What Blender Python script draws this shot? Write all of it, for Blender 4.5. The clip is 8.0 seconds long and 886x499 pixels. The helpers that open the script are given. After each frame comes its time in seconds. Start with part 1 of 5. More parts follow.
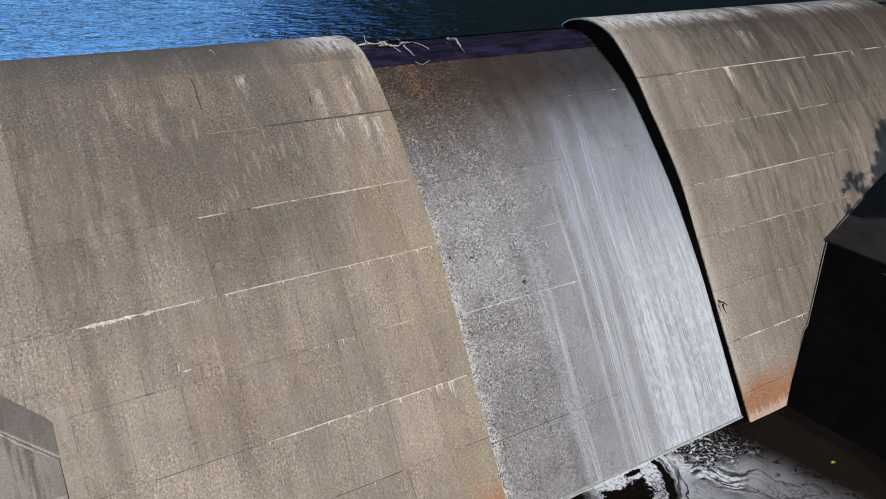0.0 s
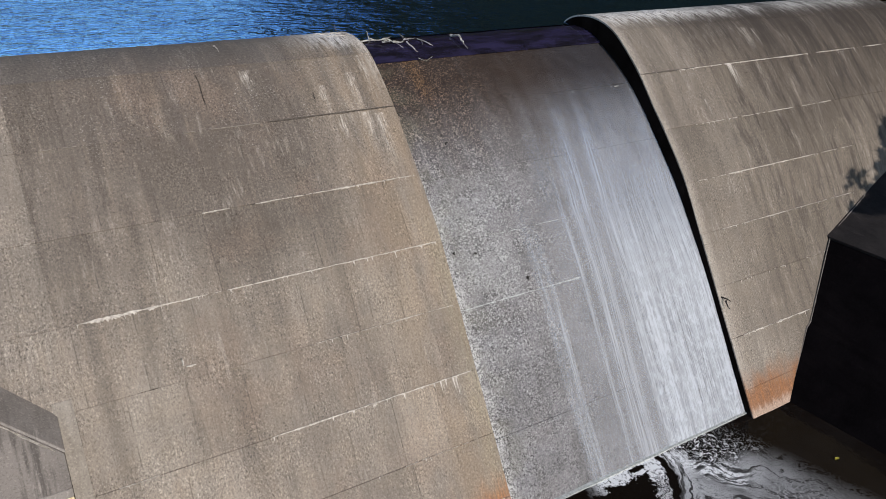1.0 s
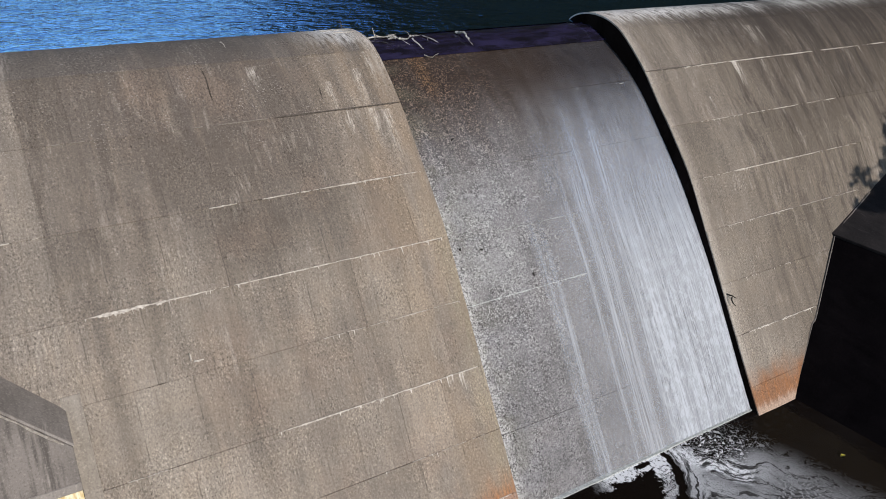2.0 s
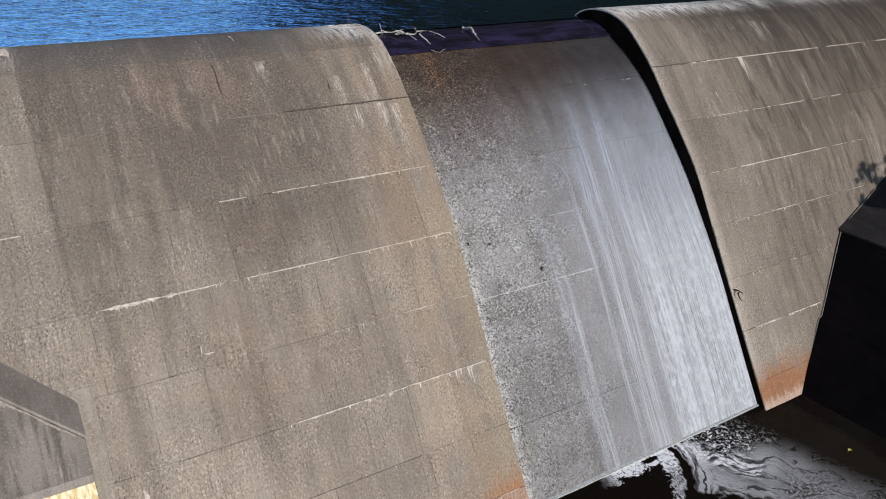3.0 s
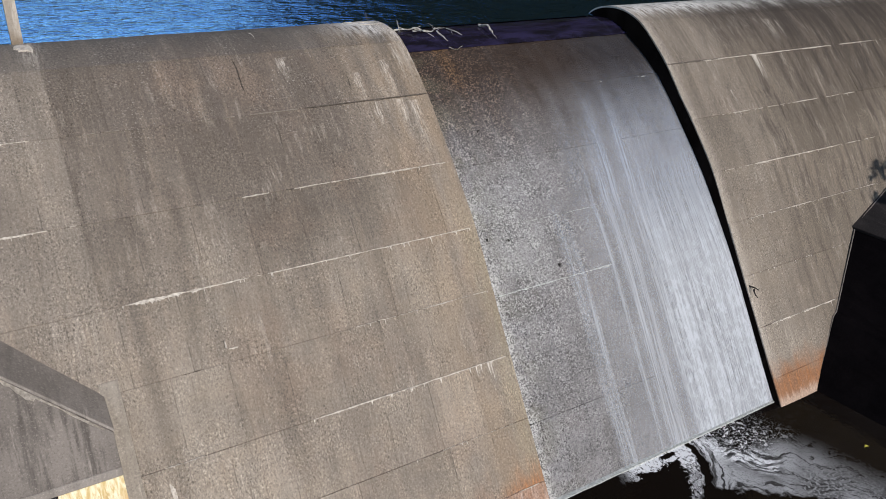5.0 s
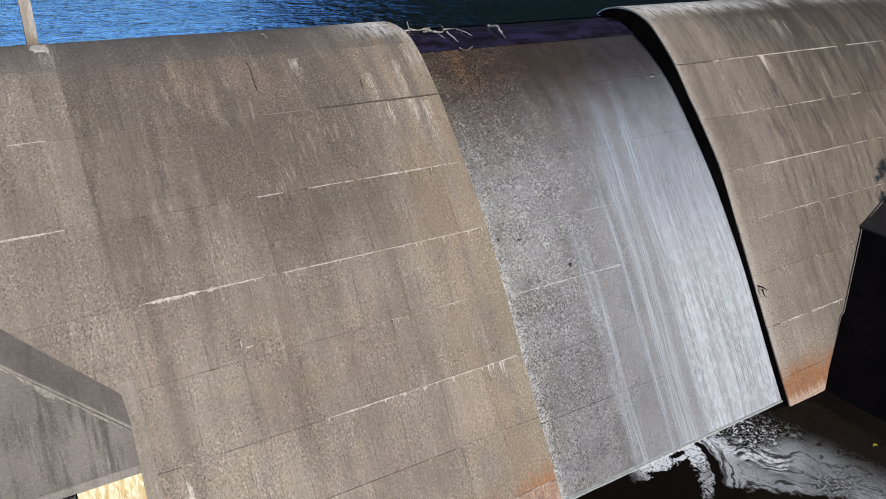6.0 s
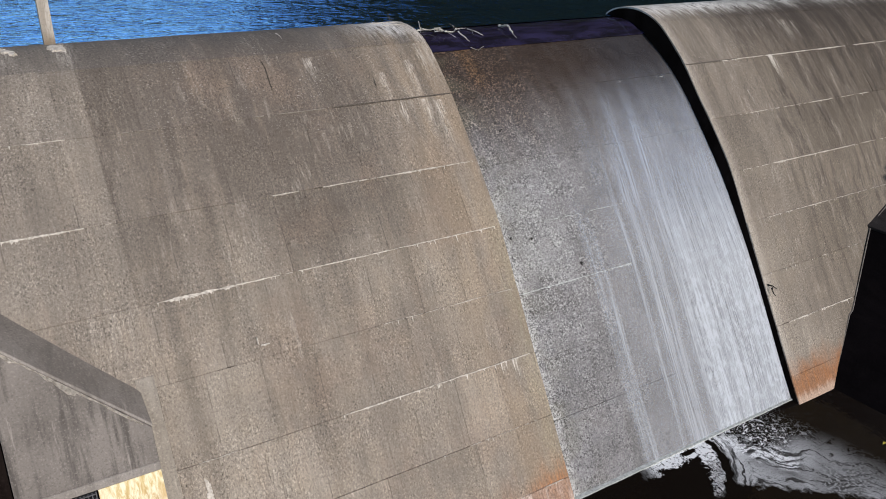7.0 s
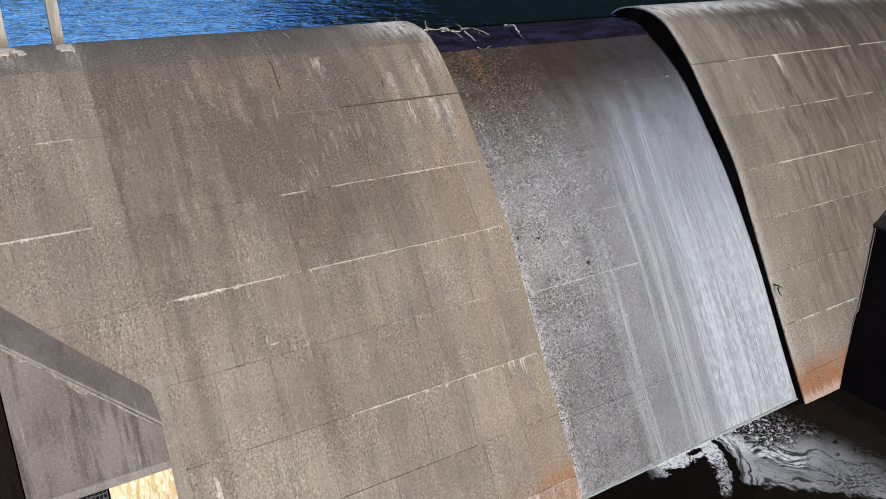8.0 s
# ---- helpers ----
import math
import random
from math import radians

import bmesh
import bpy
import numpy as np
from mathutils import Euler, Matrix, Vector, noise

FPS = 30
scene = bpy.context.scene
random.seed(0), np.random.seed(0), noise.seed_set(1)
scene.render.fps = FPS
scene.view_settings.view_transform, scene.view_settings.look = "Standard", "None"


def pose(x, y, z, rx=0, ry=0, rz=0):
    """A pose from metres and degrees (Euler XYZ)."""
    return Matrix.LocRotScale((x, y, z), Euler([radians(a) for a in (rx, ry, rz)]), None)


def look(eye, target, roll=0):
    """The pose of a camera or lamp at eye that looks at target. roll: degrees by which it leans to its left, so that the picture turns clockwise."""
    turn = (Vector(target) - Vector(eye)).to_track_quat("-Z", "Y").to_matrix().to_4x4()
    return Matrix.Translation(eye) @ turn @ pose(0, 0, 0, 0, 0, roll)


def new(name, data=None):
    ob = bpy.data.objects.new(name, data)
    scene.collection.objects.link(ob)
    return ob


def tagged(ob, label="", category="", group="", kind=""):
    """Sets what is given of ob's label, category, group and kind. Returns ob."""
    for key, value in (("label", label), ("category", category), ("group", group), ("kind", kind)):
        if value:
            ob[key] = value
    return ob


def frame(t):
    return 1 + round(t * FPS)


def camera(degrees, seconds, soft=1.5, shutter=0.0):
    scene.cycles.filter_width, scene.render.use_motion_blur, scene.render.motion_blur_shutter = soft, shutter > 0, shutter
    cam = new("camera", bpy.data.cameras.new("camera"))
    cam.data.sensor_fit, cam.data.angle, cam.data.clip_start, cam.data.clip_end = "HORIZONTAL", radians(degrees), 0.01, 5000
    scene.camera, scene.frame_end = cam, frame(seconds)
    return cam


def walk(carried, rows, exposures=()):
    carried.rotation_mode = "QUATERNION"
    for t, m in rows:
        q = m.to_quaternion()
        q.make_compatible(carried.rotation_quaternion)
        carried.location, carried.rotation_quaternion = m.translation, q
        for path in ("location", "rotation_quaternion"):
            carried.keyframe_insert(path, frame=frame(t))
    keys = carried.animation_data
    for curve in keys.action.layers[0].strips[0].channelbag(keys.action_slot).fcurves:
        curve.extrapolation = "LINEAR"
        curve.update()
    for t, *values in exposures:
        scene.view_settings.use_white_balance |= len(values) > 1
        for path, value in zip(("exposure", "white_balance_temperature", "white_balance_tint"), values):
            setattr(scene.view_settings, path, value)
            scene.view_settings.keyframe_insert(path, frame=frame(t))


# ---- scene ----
cam = camera(61.3, 8.0, soft=0.9)
PATH = [
    (0, (-0.092, -20.359, 14.97), (0.862, -18.882, 14.018), 3.7),
    (0.5, (-0.13, -20.376, 14.924), (0.824, -18.898, 13.973), 3.65),
    (1, (-0.196, -20.36, 14.861), (0.758, -18.882, 13.909), 3.65),
    (1.5, (-0.262, -20.351, 14.804), (0.691, -18.872, 13.853), 3.65),
    (3, (-0.574, -20.328, 14.601), (0.378, -18.847, 13.652), 3.6),
    (3.5, (-0.696, -20.29, 14.527), (0.257, -18.81, 13.578), 3.6),
    (4, (-0.826, -20.254, 14.506), (0.126, -18.773, 13.557), 3.6),
    (4.5, (-0.923, -20.206, 14.515), (0.027, -18.725, 13.565), 3.6),
    (6, (-1.365, -20.085, 14.505), (-0.414, -18.602, 13.558), 3.6),
    (6.5, (-1.526, -20.046, 14.518), (-0.576, -18.563, 13.569), 3.6),
    (7, (-1.704, -20.007, 14.509), (-0.754, -18.523, 13.561), 3.6),
    (7.5, (-1.804, -19.972, 14.514), (-0.856, -18.489, 13.566), 3.6),
    (8, (-1.868, -19.939, 14.502), (-0.92, -18.455, 13.554), 3.6),
]
walk(cam, [(t, look(eye, target, roll)) for t, eye, target, roll in PATH], exposures=[(0.0, 0.0)])

# ---------------------------------------------------------------- light
SUN = Vector((0.12, -0.86, 0.50)).normalized()
world = bpy.data.worlds.new("sky")
scene.world = world
world.use_nodes = True
wn = world.node_tree
sky = wn.nodes.new("ShaderNodeTexSky")
sky.sky_type = "NISHITA"
sky.sun_disc = False
sky.sun_elevation = math.asin(SUN.z)
sky.ozone_density, sky.dust_density, sky.air_density = 1.2, 0.2, 1.1
sky.sun_rotation = math.atan2(SUN.x, SUN.y)
wn.nodes["Background"].inputs["Strength"].default_value = 0.12
wn.links.new(sky.outputs[0], wn.nodes["Background"].inputs["Color"])
lamp = bpy.data.lights.new("sun", "SUN")
lamp.energy, lamp.angle, lamp.color = 3.6, radians(0.55), (1.0, 0.925, 0.87)
sun = new("sun", lamp)
sun.matrix_world = look(SUN * 60, (0, 0, 0))


# ---------------------------------------------------------------- materials
class Nodes:
    """Short names for building a node material."""

    def __init__(self, name):
        self.mat = bpy.data.materials.new(name)
        self.mat.use_nodes = True
        self.tree = self.mat.node_tree
        self.bsdf = self.tree.nodes["Principled BSDF"]
        self.out = self.tree.nodes["Material Output"]

    def put(self, socket, value):
        if isinstance(value, bpy.types.NodeSocket):
            self.tree.links.new(value, socket)
        elif value is not None:
            if isinstance(value, (tuple, list)) and len(value) == 3 and socket.type == "RGBA":
                value = (*value, 1.0)
            socket.default_value = value

    def node(self, kind, **values):
        n = self.tree.nodes.new(kind)
        for key, value in values.items():
            self.put(n.inputs[key.replace("_", " ")], value)
        return n

    def place(self, kind="Object"):
        return self.tree.nodes.new("ShaderNodeTexCoord").outputs[kind]

    def world(self):
        return self.tree.nodes.new("ShaderNodeNewGeometry").outputs["Position"]

    def uv(self):
        n = self.tree.nodes.new("ShaderNodeUVMap")
        n.uv_map = "UVMap"
        return n.outputs[0]

    def scaled(self, vector, scale, shift=(0, 0, 0)):
        n = self.tree.nodes.new("ShaderNodeMapping")
        self.put(n.inputs["Vector"], vector)
        n.inputs["Scale"].default_value = scale
        n.inputs["Location"].default_value = shift
        return n.outputs[0]

    def noise(self, vector, scale, detail=4.0, rough=0.55, distortion=0.0):
        n = self.node("ShaderNodeTexNoise", Vector=vector, Scale=scale, Detail=detail, Roughness=rough, Distortion=distortion)
        return n.outputs["Fac"]

    def cells(self, vector, scale, feature="F1", out="Distance"):
        n = self.node("ShaderNodeTexVoronoi", Vector=vector, Scale=scale)
        n.feature = feature
        return n.outputs[out]

    def span(self, value, a, b, c=0.0, d=1.0, smooth=True):
        n = self.tree.nodes.new("ShaderNodeMapRange")
        n.interpolation_type = "SMOOTHSTEP" if smooth else "LINEAR"
        n.clamp = True if not smooth else n.clamp
        for socket, v in zip(n.inputs[:5], (value, a, b, c, d)):
            self.put(socket, v)
        return n.outputs[0]

    def math(self, op, a, b=None, c=None):
        n = self.tree.nodes.new("ShaderNodeMath")
        n.operation = op
        for socket, v in zip(n.inputs, (a, b, c)):
            self.put(socket, v)
        return n.outputs[0]

    def axes(self, vector):
        n = self.node("ShaderNodeSeparateXYZ", Vector=vector)
        return n.outputs[0], n.outputs[1], n.outputs[2]

    def join(self, x, y, z=0.0):
        return self.node("ShaderNodeCombineXYZ", X=x, Y=y, Z=z).outputs[0]

    def add(self, a, b, scale=1.0):
        n = self.tree.nodes.new("ShaderNodeVectorMath")
        n.operation = "MULTIPLY_ADD"
        self.put(n.inputs[0], b)
        n.inputs[1].default_value = (scale,) * 3
        self.put(n.inputs[2], a)
        return n.outputs[0]

    def mix(self, fac, a, b, how="MIX"):
        n = self.tree.nodes.new("ShaderNodeMix")
        n.data_type, n.blend_type = "RGBA", how
        self.put(n.inputs[0], fac)
        self.put(n.inputs[6], a)
        self.put(n.inputs[7], b)
        return n.outputs[2]

    def bump(self, height, strength, distance, normal=None):
        n = self.node("ShaderNodeBump", Strength=strength, Distance=distance, Height=height)
        if normal is not None:
            self.put(n.inputs["Normal"], normal)
        return n.outputs[0]

    def random(self):
        return self.tree.nodes.new("ShaderNodeObjectInfo").outputs["Random"]

    def surface(self, colour=None, rough=None, normal=None, metal=None, spec=None):
        for key, v in (("Base Color", colour), ("Roughness", rough), ("Normal", normal), ("Metallic", metal), ("Specular IOR Level", spec)):
            self.put(self.bsdf.inputs[key], v)
        return self.mat


def dam_concrete(name, grey=0.0):
    """Old cast concrete with exposed aggregate; u runs along the dam, v down the face, both in metres."""
    n = Nodes(name)
    w, uv = n.world(), n.uv()
    x, y, z = n.axes(w)
    base = n.mix(n.span(n.noise(w, 0.42, 5), 0.32, 0.68), (0.245, 0.21, 0.174), (0.335, 0.292, 0.24))
    base = n.mix(n.span(n.noise(n.scaled(w, (1, 1, 1), (7, 3, 1)), 1.5, 4), 0.4, 0.7, 0.0, 0.5), base, (0.34, 0.285, 0.22))
    base = n.mix(n.span(n.noise(n.scaled(w, (1, 1, 1), (1, 8, 4)), 0.7, 4), 0.48, 0.7, 0.0, 0.35), base, (0.228, 0.202, 0.17))
    up = n.span(n.math("ADD", z, n.math("MULTIPLY", n.noise(w, 0.5, 4), 3.4)), 6.3, 10.6)
    zone = n.math("MULTIPLY", n.math("MULTIPLY", n.span(x, -0.05, 0.05), n.span(x, 0.5, 4.0, 0.55, 1.0)), n.span(n.math("ADD", x, n.math("MULTIPLY", n.noise(n.scaled(uv, (1, 0.3, 1)), 1.0, 4), 3.0)), 9.2, 6.6))
    heavy = n.math("MULTIPLY", n.math("ADD", n.math("ADD", 0.45, n.span(x, 21.5, 25.5, 0.0, 0.9)), n.math("MULTIPLY", zone, 0.6)), n.math("SUBTRACT", 1.0, n.math("MULTIPLY", n.span(x, 17.0, 18.0), n.span(x, 23.5, 19.5, 0.0, 0.75))))
    base = n.mix(n.math("MULTIPLY", up, heavy), base, n.mix(n.span(x, 20.0, 26.0), (0.126, 0.105, 0.089), (0.07, 0.057, 0.048)))
    # dark weathering in runs, more of it towards the crest; darkened towards the bank
    streak = n.noise(n.scaled(uv, (2.2, 0.22, 1)), 1.0, 6, 0.62)
    fine = n.noise(n.scaled(uv, (13, 0.7, 1)), 1.0, 4, 0.6)
    dark = n.math("MULTIPLY", n.span(streak, 0.40, 0.66), n.math("ADD", n.math("ADD", n.math("MULTIPLY", up, 0.40), 0.22), n.span(x, 20.5, 26.0, 0.0, 0.62)))
    base = n.mix(dark, base, (0.104, 0.086, 0.07))
    # broad soft damp bands down the face
    band = n.noise(n.scaled(uv, (1.05, 0.09, 1), (11, 4, 0)), 1.0, 4, 0.55)
    base = n.mix(n.span(band, 0.46, 0.66, 0.0, 0.46), base, (0.135, 0.113, 0.092))
    base = n.mix(n.span(x, 17.5, 18.5, 0.0, 0.26), base, (0.14, 0.122, 0.1))
    base = n.mix(n.span(x, 0.01, -0.01, 0.0, 0.2), base, (0.36, 0.32, 0.27))
    # sharper runs on the sections towards the bank
    bank = n.span(n.math("ADD", x, n.math("MULTIPLY", n.noise(n.scaled(uv, (0.6, 0.5, 1)), 1.0, 3), 3.0)), 20.6, 24.4)
    base = n.mix(n.math("MULTIPLY", bank, 0.55), base, (0.145, 0.12, 0.092))
    run = n.noise(n.scaled(uv, (3.2, 0.42, 1), (1, 3, 0)), 1.0, 7, 0.68)
    base = n.mix(n.math("MULTIPLY", n.span(run, 0.49, 0.62), n.math("MULTIPLY", bank, n.span(z, 3.0, 8.5, 0.5, 0.9))), base, (0.075, 0.062, 0.053))
    base = n.mix(n.math("MULTIPLY", n.span(run, 0.43, 0.33), n.math("MULTIPLY", bank, n.span(z, 9.4, 7.6, 0.1, 0.5))), base, (0.34, 0.30, 0.255))
    # darker towards the crest on the bank side
    crust = n.math("MULTIPLY", n.math("MULTIPLY", bank, n.span(n.math("ADD", z, n.math("MULTIPLY", streak, 1.6)), 9.3, 10.4)), 0.62)
    base = n.mix(crust, base, (0.05, 0.042, 0.037))
    base = n.mix(n.math("MULTIPLY", n.span(fine, 0.53, 0.74), n.span(x, 17.0, 18.0, 0.38, 0.2)), base, (0.105, 0.088, 0.075))
    # tan runs
    tan = n.noise(n.scaled(uv, (3.1, 0.35, 1), (4, 9, 0)), 1.0, 5, 0.6)
    base = n.mix(n.math("MULTIPLY", n.span(tan, 0.48, 0.85), n.span(x, 17.0, 18.0, 0.5, 0.3)), base, (0.35, 0.282, 0.218))
    # reddish stains in soft patches
    red = n.math("MULTIPLY", n.span(n.noise(n.scaled(uv, (0.55, 0.4, 1), (5, 8, 0)), 1.0, 5, 0.6), 0.48, 0.68), n.math("MULTIPLY", n.span(x, 0.5, 3.0), n.span(x, 17.0, 10.0)))
    base = n.mix(n.math("MULTIPLY", red, 0.24), base, (0.315, 0.225, 0.165))
    # lime bloom in short runs below the joints
    lime = n.noise(n.scaled(uv, (6, 0.9, 1), (2, 5, 0)), 1.0, 6, 0.7)
    patch = n.noise(n.scaled(w, (1, 1, 1), (3, 0, 2)), 0.75, 2)
    base = n.mix(n.math("MULTIPLY", n.math("MULTIPLY", n.span(lime, 0.5, 0.72), n.span(patch, 0.46, 0.66)), 0.5), base, (0.46, 0.41, 0.35))
    # paler in streaks on the crest corners beside the notch
    if grey:
        base = n.mix(grey, base, (0.125, 0.118, 0.112))
    corner = n.math("MAXIMUM", n.span(x, 6.6, 8.6), n.math("MULTIPLY", n.span(x, 17.0, 18.0), n.span(x, 23.0, 18.6)))
    chalk = n.noise(n.scaled(uv, (10, 1.6, 1)), 1.0, 5, 0.7)
    ridge = n.math("MULTIPLY", corner, n.math("MULTIPLY", n.span(chalk, 0.37, 0.52), n.span(n.math("ADD", y, n.math("MULTIPLY", chalk, 1.6)), -0.6, 0.3)))
    base = n.mix(n.math("MULTIPLY", ridge, 0.9), base, (0.80, 0.77, 0.72))
    rim = n.math("MULTIPLY", n.math("MULTIPLY", n.span(x, 7.3, 8.7), n.span(x, 9.3, 9.2)), n.math("MULTIPLY", n.span(y, -0.5, -0.1), n.span(chalk, 0.32, 0.44)))
    base = n.mix(n.math("MULTIPLY", rim, 0.9), base, (0.86, 0.84, 0.8))
    verge = n.math("MULTIPLY", n.math("MULTIPLY", n.span(x, 8.72, 9.05), n.span(x, 9.3, 9.2)), n.math("MULTIPLY", n.span(n.math("ADD", y, chalk), -2.6, -0.6), n.span(chalk, 0.34, 0.55)))
    base = n.mix(n.math("MULTIPLY", verge, 0.8), base, (0.74, 0.70, 0.63))
    warm = n.math("MULTIPLY", n.math("MULTIPLY", n.span(x, 6.2, 8.4), n.span(x, 9.3, 9.2)), n.span(n.noise(n.scaled(uv, (1.6, 0.3, 1), (8, 1, 0)), 1.0, 5), 0.34, 0.62))
    base = n.mix(n.math("MULTIPLY", warm, 0.46), base, (0.35, 0.265, 0.18))
    # paler edge of the section beside the notch, and lichen on the edge across from it
    base = n.mix(n.math("MULTIPLY", n.math("MULTIPLY", n.span(x, 18.8, 18.3), n.span(x, 17.5, 18.0)), n.span(chalk, 0.3, 0.6, 0.3, 0.6)), base, (0.47, 0.42, 0.36))
    base = n.mix(n.math("MULTIPLY", n.math("MULTIPLY", n.span(x, 8.4, 9.0), n.span(x, 9.3, 9.2)), n.math("MULTIPLY", n.span(z, 7.0, 5.0), n.span(chalk, 0.36, 0.62, 0.05, 0.32))), base, (0.36, 0.335, 0.23))
    # lime runs below leaks in the joints, pale patches at the post feet: place, top, half width and length
    wander = n.math("MULTIPLY", n.math("SUBTRACT", n.noise(n.scaled(uv, (6, 3, 1)), 1.0, 4), 0.5), 0.3)
    for rx, rz, rw, rl in ((-0.12, 9.95, 0.3, 0.34), (-1.45, 9.92, 0.35, 0.25), (22.75, 8.52, 0.16, 0.95), (24.4, 9.45, 0.2, 0.75), (24.9, 9.4, 0.12, 0.6), (20.3, 7.5, 0.05, 0.35), (8.48, 2.95, 0.13, 0.5), (8.1, 2.95, 0.06, 0.35), (24.1, 8.5, 0.1, 0.5), (8.72, 9.6, 0.13, 1.2), (8.2, 9.3, 0.15, 0.9), (7.3, 9.1, 0.13, 0.7),
                           (8.62, 8.45, 0.16, 1.3), (8.25, 8.5, 0.13, 1.0), (7.55, 8.5, 0.11, 0.7), (5.45, 9.5, 0.16, 0.5), (20.7, 7.7, 0.05, 0.5), (29.3, 8.5, 0.12, 0.5)):
        lean = n.math("ADD", n.math("SUBTRACT", x, rx), wander)
        across = n.span(n.math("ABSOLUTE", lean), rw * 1.25, 0.0)
        along = n.math("MULTIPLY", n.span(z, rz - rl, rz - 0.1 * rl), n.span(z, rz + 0.02, rz))
        base = n.mix(n.math("MULTIPLY", n.math("MULTIPLY", across, along), n.math("MULTIPLY", n.span(n.noise(n.scaled(uv, (22, 2.2, 1)), 1.0, 5, 0.7), 0.42, 0.60, 0.05, 1.0), 0.72)), base, (0.58, 0.53, 0.46))
    # marks of the form panels
    u, v, _ = n.axes(uv)
    col = n.math("ADD", n.math("DIVIDE", u, 1.22), n.math("MULTIPLY", n.random(), 3.0))
    cell = n.node("ShaderNodeTexWhiteNoise", Vector=n.join(n.math("FLOOR", col), n.math("MULTIPLY", n.random(), 40.0)))
    base = n.mix(1.0, base, n.mix(cell.outputs["Value"], (0.89, 0.885, 0.88), (1.05, 1.05, 1.05)), "MULTIPLY")
    seam = n.span(n.math("ABSOLUTE", n.math("SUBTRACT", n.math("FRACT", col), 0.5)), 0.484, 0.496)
    base = n.mix(n.math("MULTIPLY", n.math("MULTIPLY", seam, n.span(n.noise(w, 1.3, 3), 0.42, 0.6)), 0.5), base, (0.07, 0.058, 0.05))
    # rust at the waterline
    wave = n.noise(n.scaled(uv, (1.2, 0.7, 1)), 1.0, 5)
    low = n.span(n.math("ADD", z, n.math("MULTIPLY", wave, 1.7)), 0.85, 1.75, 1.0, 0.0)
    near = n.math("MAXIMUM", n.span(x, 7.0, 8.9), n.math("MULTIPLY", n.span(x, 4.0, 8.0), 0.3))
    rust = n.mix(n.span(fine, 0.35, 0.65), n.mix(n.span(x, 17.0, 18.0), (0.42, 0.165, 0.05), (0.31, 0.135, 0.055)), (0.25, 0.125, 0.065))
    base = n.mix(n.math("MULTIPLY", n.math("MULTIPLY", low, near), n.span(x, 17.0, 18.0, 0.9, 0.92)), base, rust)
    # pinkish leached concrete below the last joint, with pale runs
    leach = n.math("MULTIPLY", n.math("MULTIPLY", n.span(z, 0.31, 0.26), n.span(x, 5.5, 8.0)), n.span(x, 9.3, 9.2))
    base = n.mix(n.math("MULTIPLY", leach, 0.7), base, n.mix(n.span(n.noise(n.scaled(uv, (5, 0.6, 1)), 1.0, 4), 0.42, 0.62), (0.33, 0.225, 0.17), (0.56, 0.46, 0.40)))
    # pale scale just above the water
    base = n.mix(n.math("MULTIPLY", n.span(n.math("ADD", z, n.math("MULTIPLY", fine, 0.5)), -0.12, 0.12, 0.6, 0.0), n.span(x, 17.0, 18.0)), base, (0.52, 0.42, 0.34))
    # aggregate: fine grit and scattered pale stones
    grain = n.scaled(uv, (1.0, 0.72, 1))
    grit = n.noise(grain, 24, 4, 0.78, 0.6)
    worn = n.span(n.noise(n.scaled(w, (1, 1, 1), (2, 4, 9)), 0.8, 5, 0.62), 0.36, 0.64, 0.45, 1.0)
    light = n.math("MULTIPLY", n.span(grit, 0.51, 0.70), worn)
    shade = n.math("MULTIPLY", n.span(grit, 0.49, 0.32), worn)
    tone = n.math("MULTIPLY", n.math("ADD", 1.0, n.math("MULTIPLY", light, 1.0)), n.math("SUBTRACT", 1.0, n.math("MULTIPLY", shade, 0.68)))
    base = n.mix(1.0, base, n.join(tone, tone, tone), "MULTIPLY")
    drag = n.noise(n.scaled(uv, (24, 5.5, 1), (3, 1, 0)), 1.0, 3, 0.6)
    base = n.mix(n.math("MULTIPLY", n.span(drag, 0.52, 0.68, 0.0, 0.4), worn), base, (0.09, 0.076, 0.064))
    coarse = n.noise(n.scaled(uv, (1, 0.8, 1), (3, 6, 2)), 15, 3, 0.7)
    base = n.mix(n.math("MULTIPLY", n.span(coarse, 0.57, 0.7, 0.0, 0.22), n.span(n.noise(w, 1.7, 4), 0.4, 0.62, 0.2, 1.0)), base, (0.56, 0.51, 0.45))
    base = n.mix(n.span(coarse, 0.44, 0.32, 0.0, 0.3), base, (0.06, 0.05, 0.043))
    # pale stones standing out in patches under the crest
    stones = n.math("MULTIPLY", n.span(z, 7.2, 8.9, 0.1, 0.8), n.span(n.noise(n.scaled(w, (1, 1, 1), (5, 1, 3)), 0.9, 4, 0.65), 0.45, 0.60))
    fleck = n.math("MULTIPLY", n.span(n.noise(n.scaled(uv, (0.8, 1.25, 1), (4, 4, 0)), 19, 3, 0.7), 0.57, 0.68), stones)
    base = n.mix(n.math("MULTIPLY", fleck, 0.72), base, (0.60, 0.555, 0.50))
    pit = n.math("MULTIPLY", n.span(n.cells(n.scaled(w, (1, 1, 1), (9, 9, 9)), 7), 0.12, 0.05), n.span(n.noise(w, 0.9, 2), 0.5, 0.6))
    base = n.mix(n.math("MULTIPLY", pit, 0.7), base, (0.05, 0.042, 0.036))
    # darker in runs below the crest near the bank
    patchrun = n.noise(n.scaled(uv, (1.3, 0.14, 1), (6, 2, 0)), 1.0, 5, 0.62)
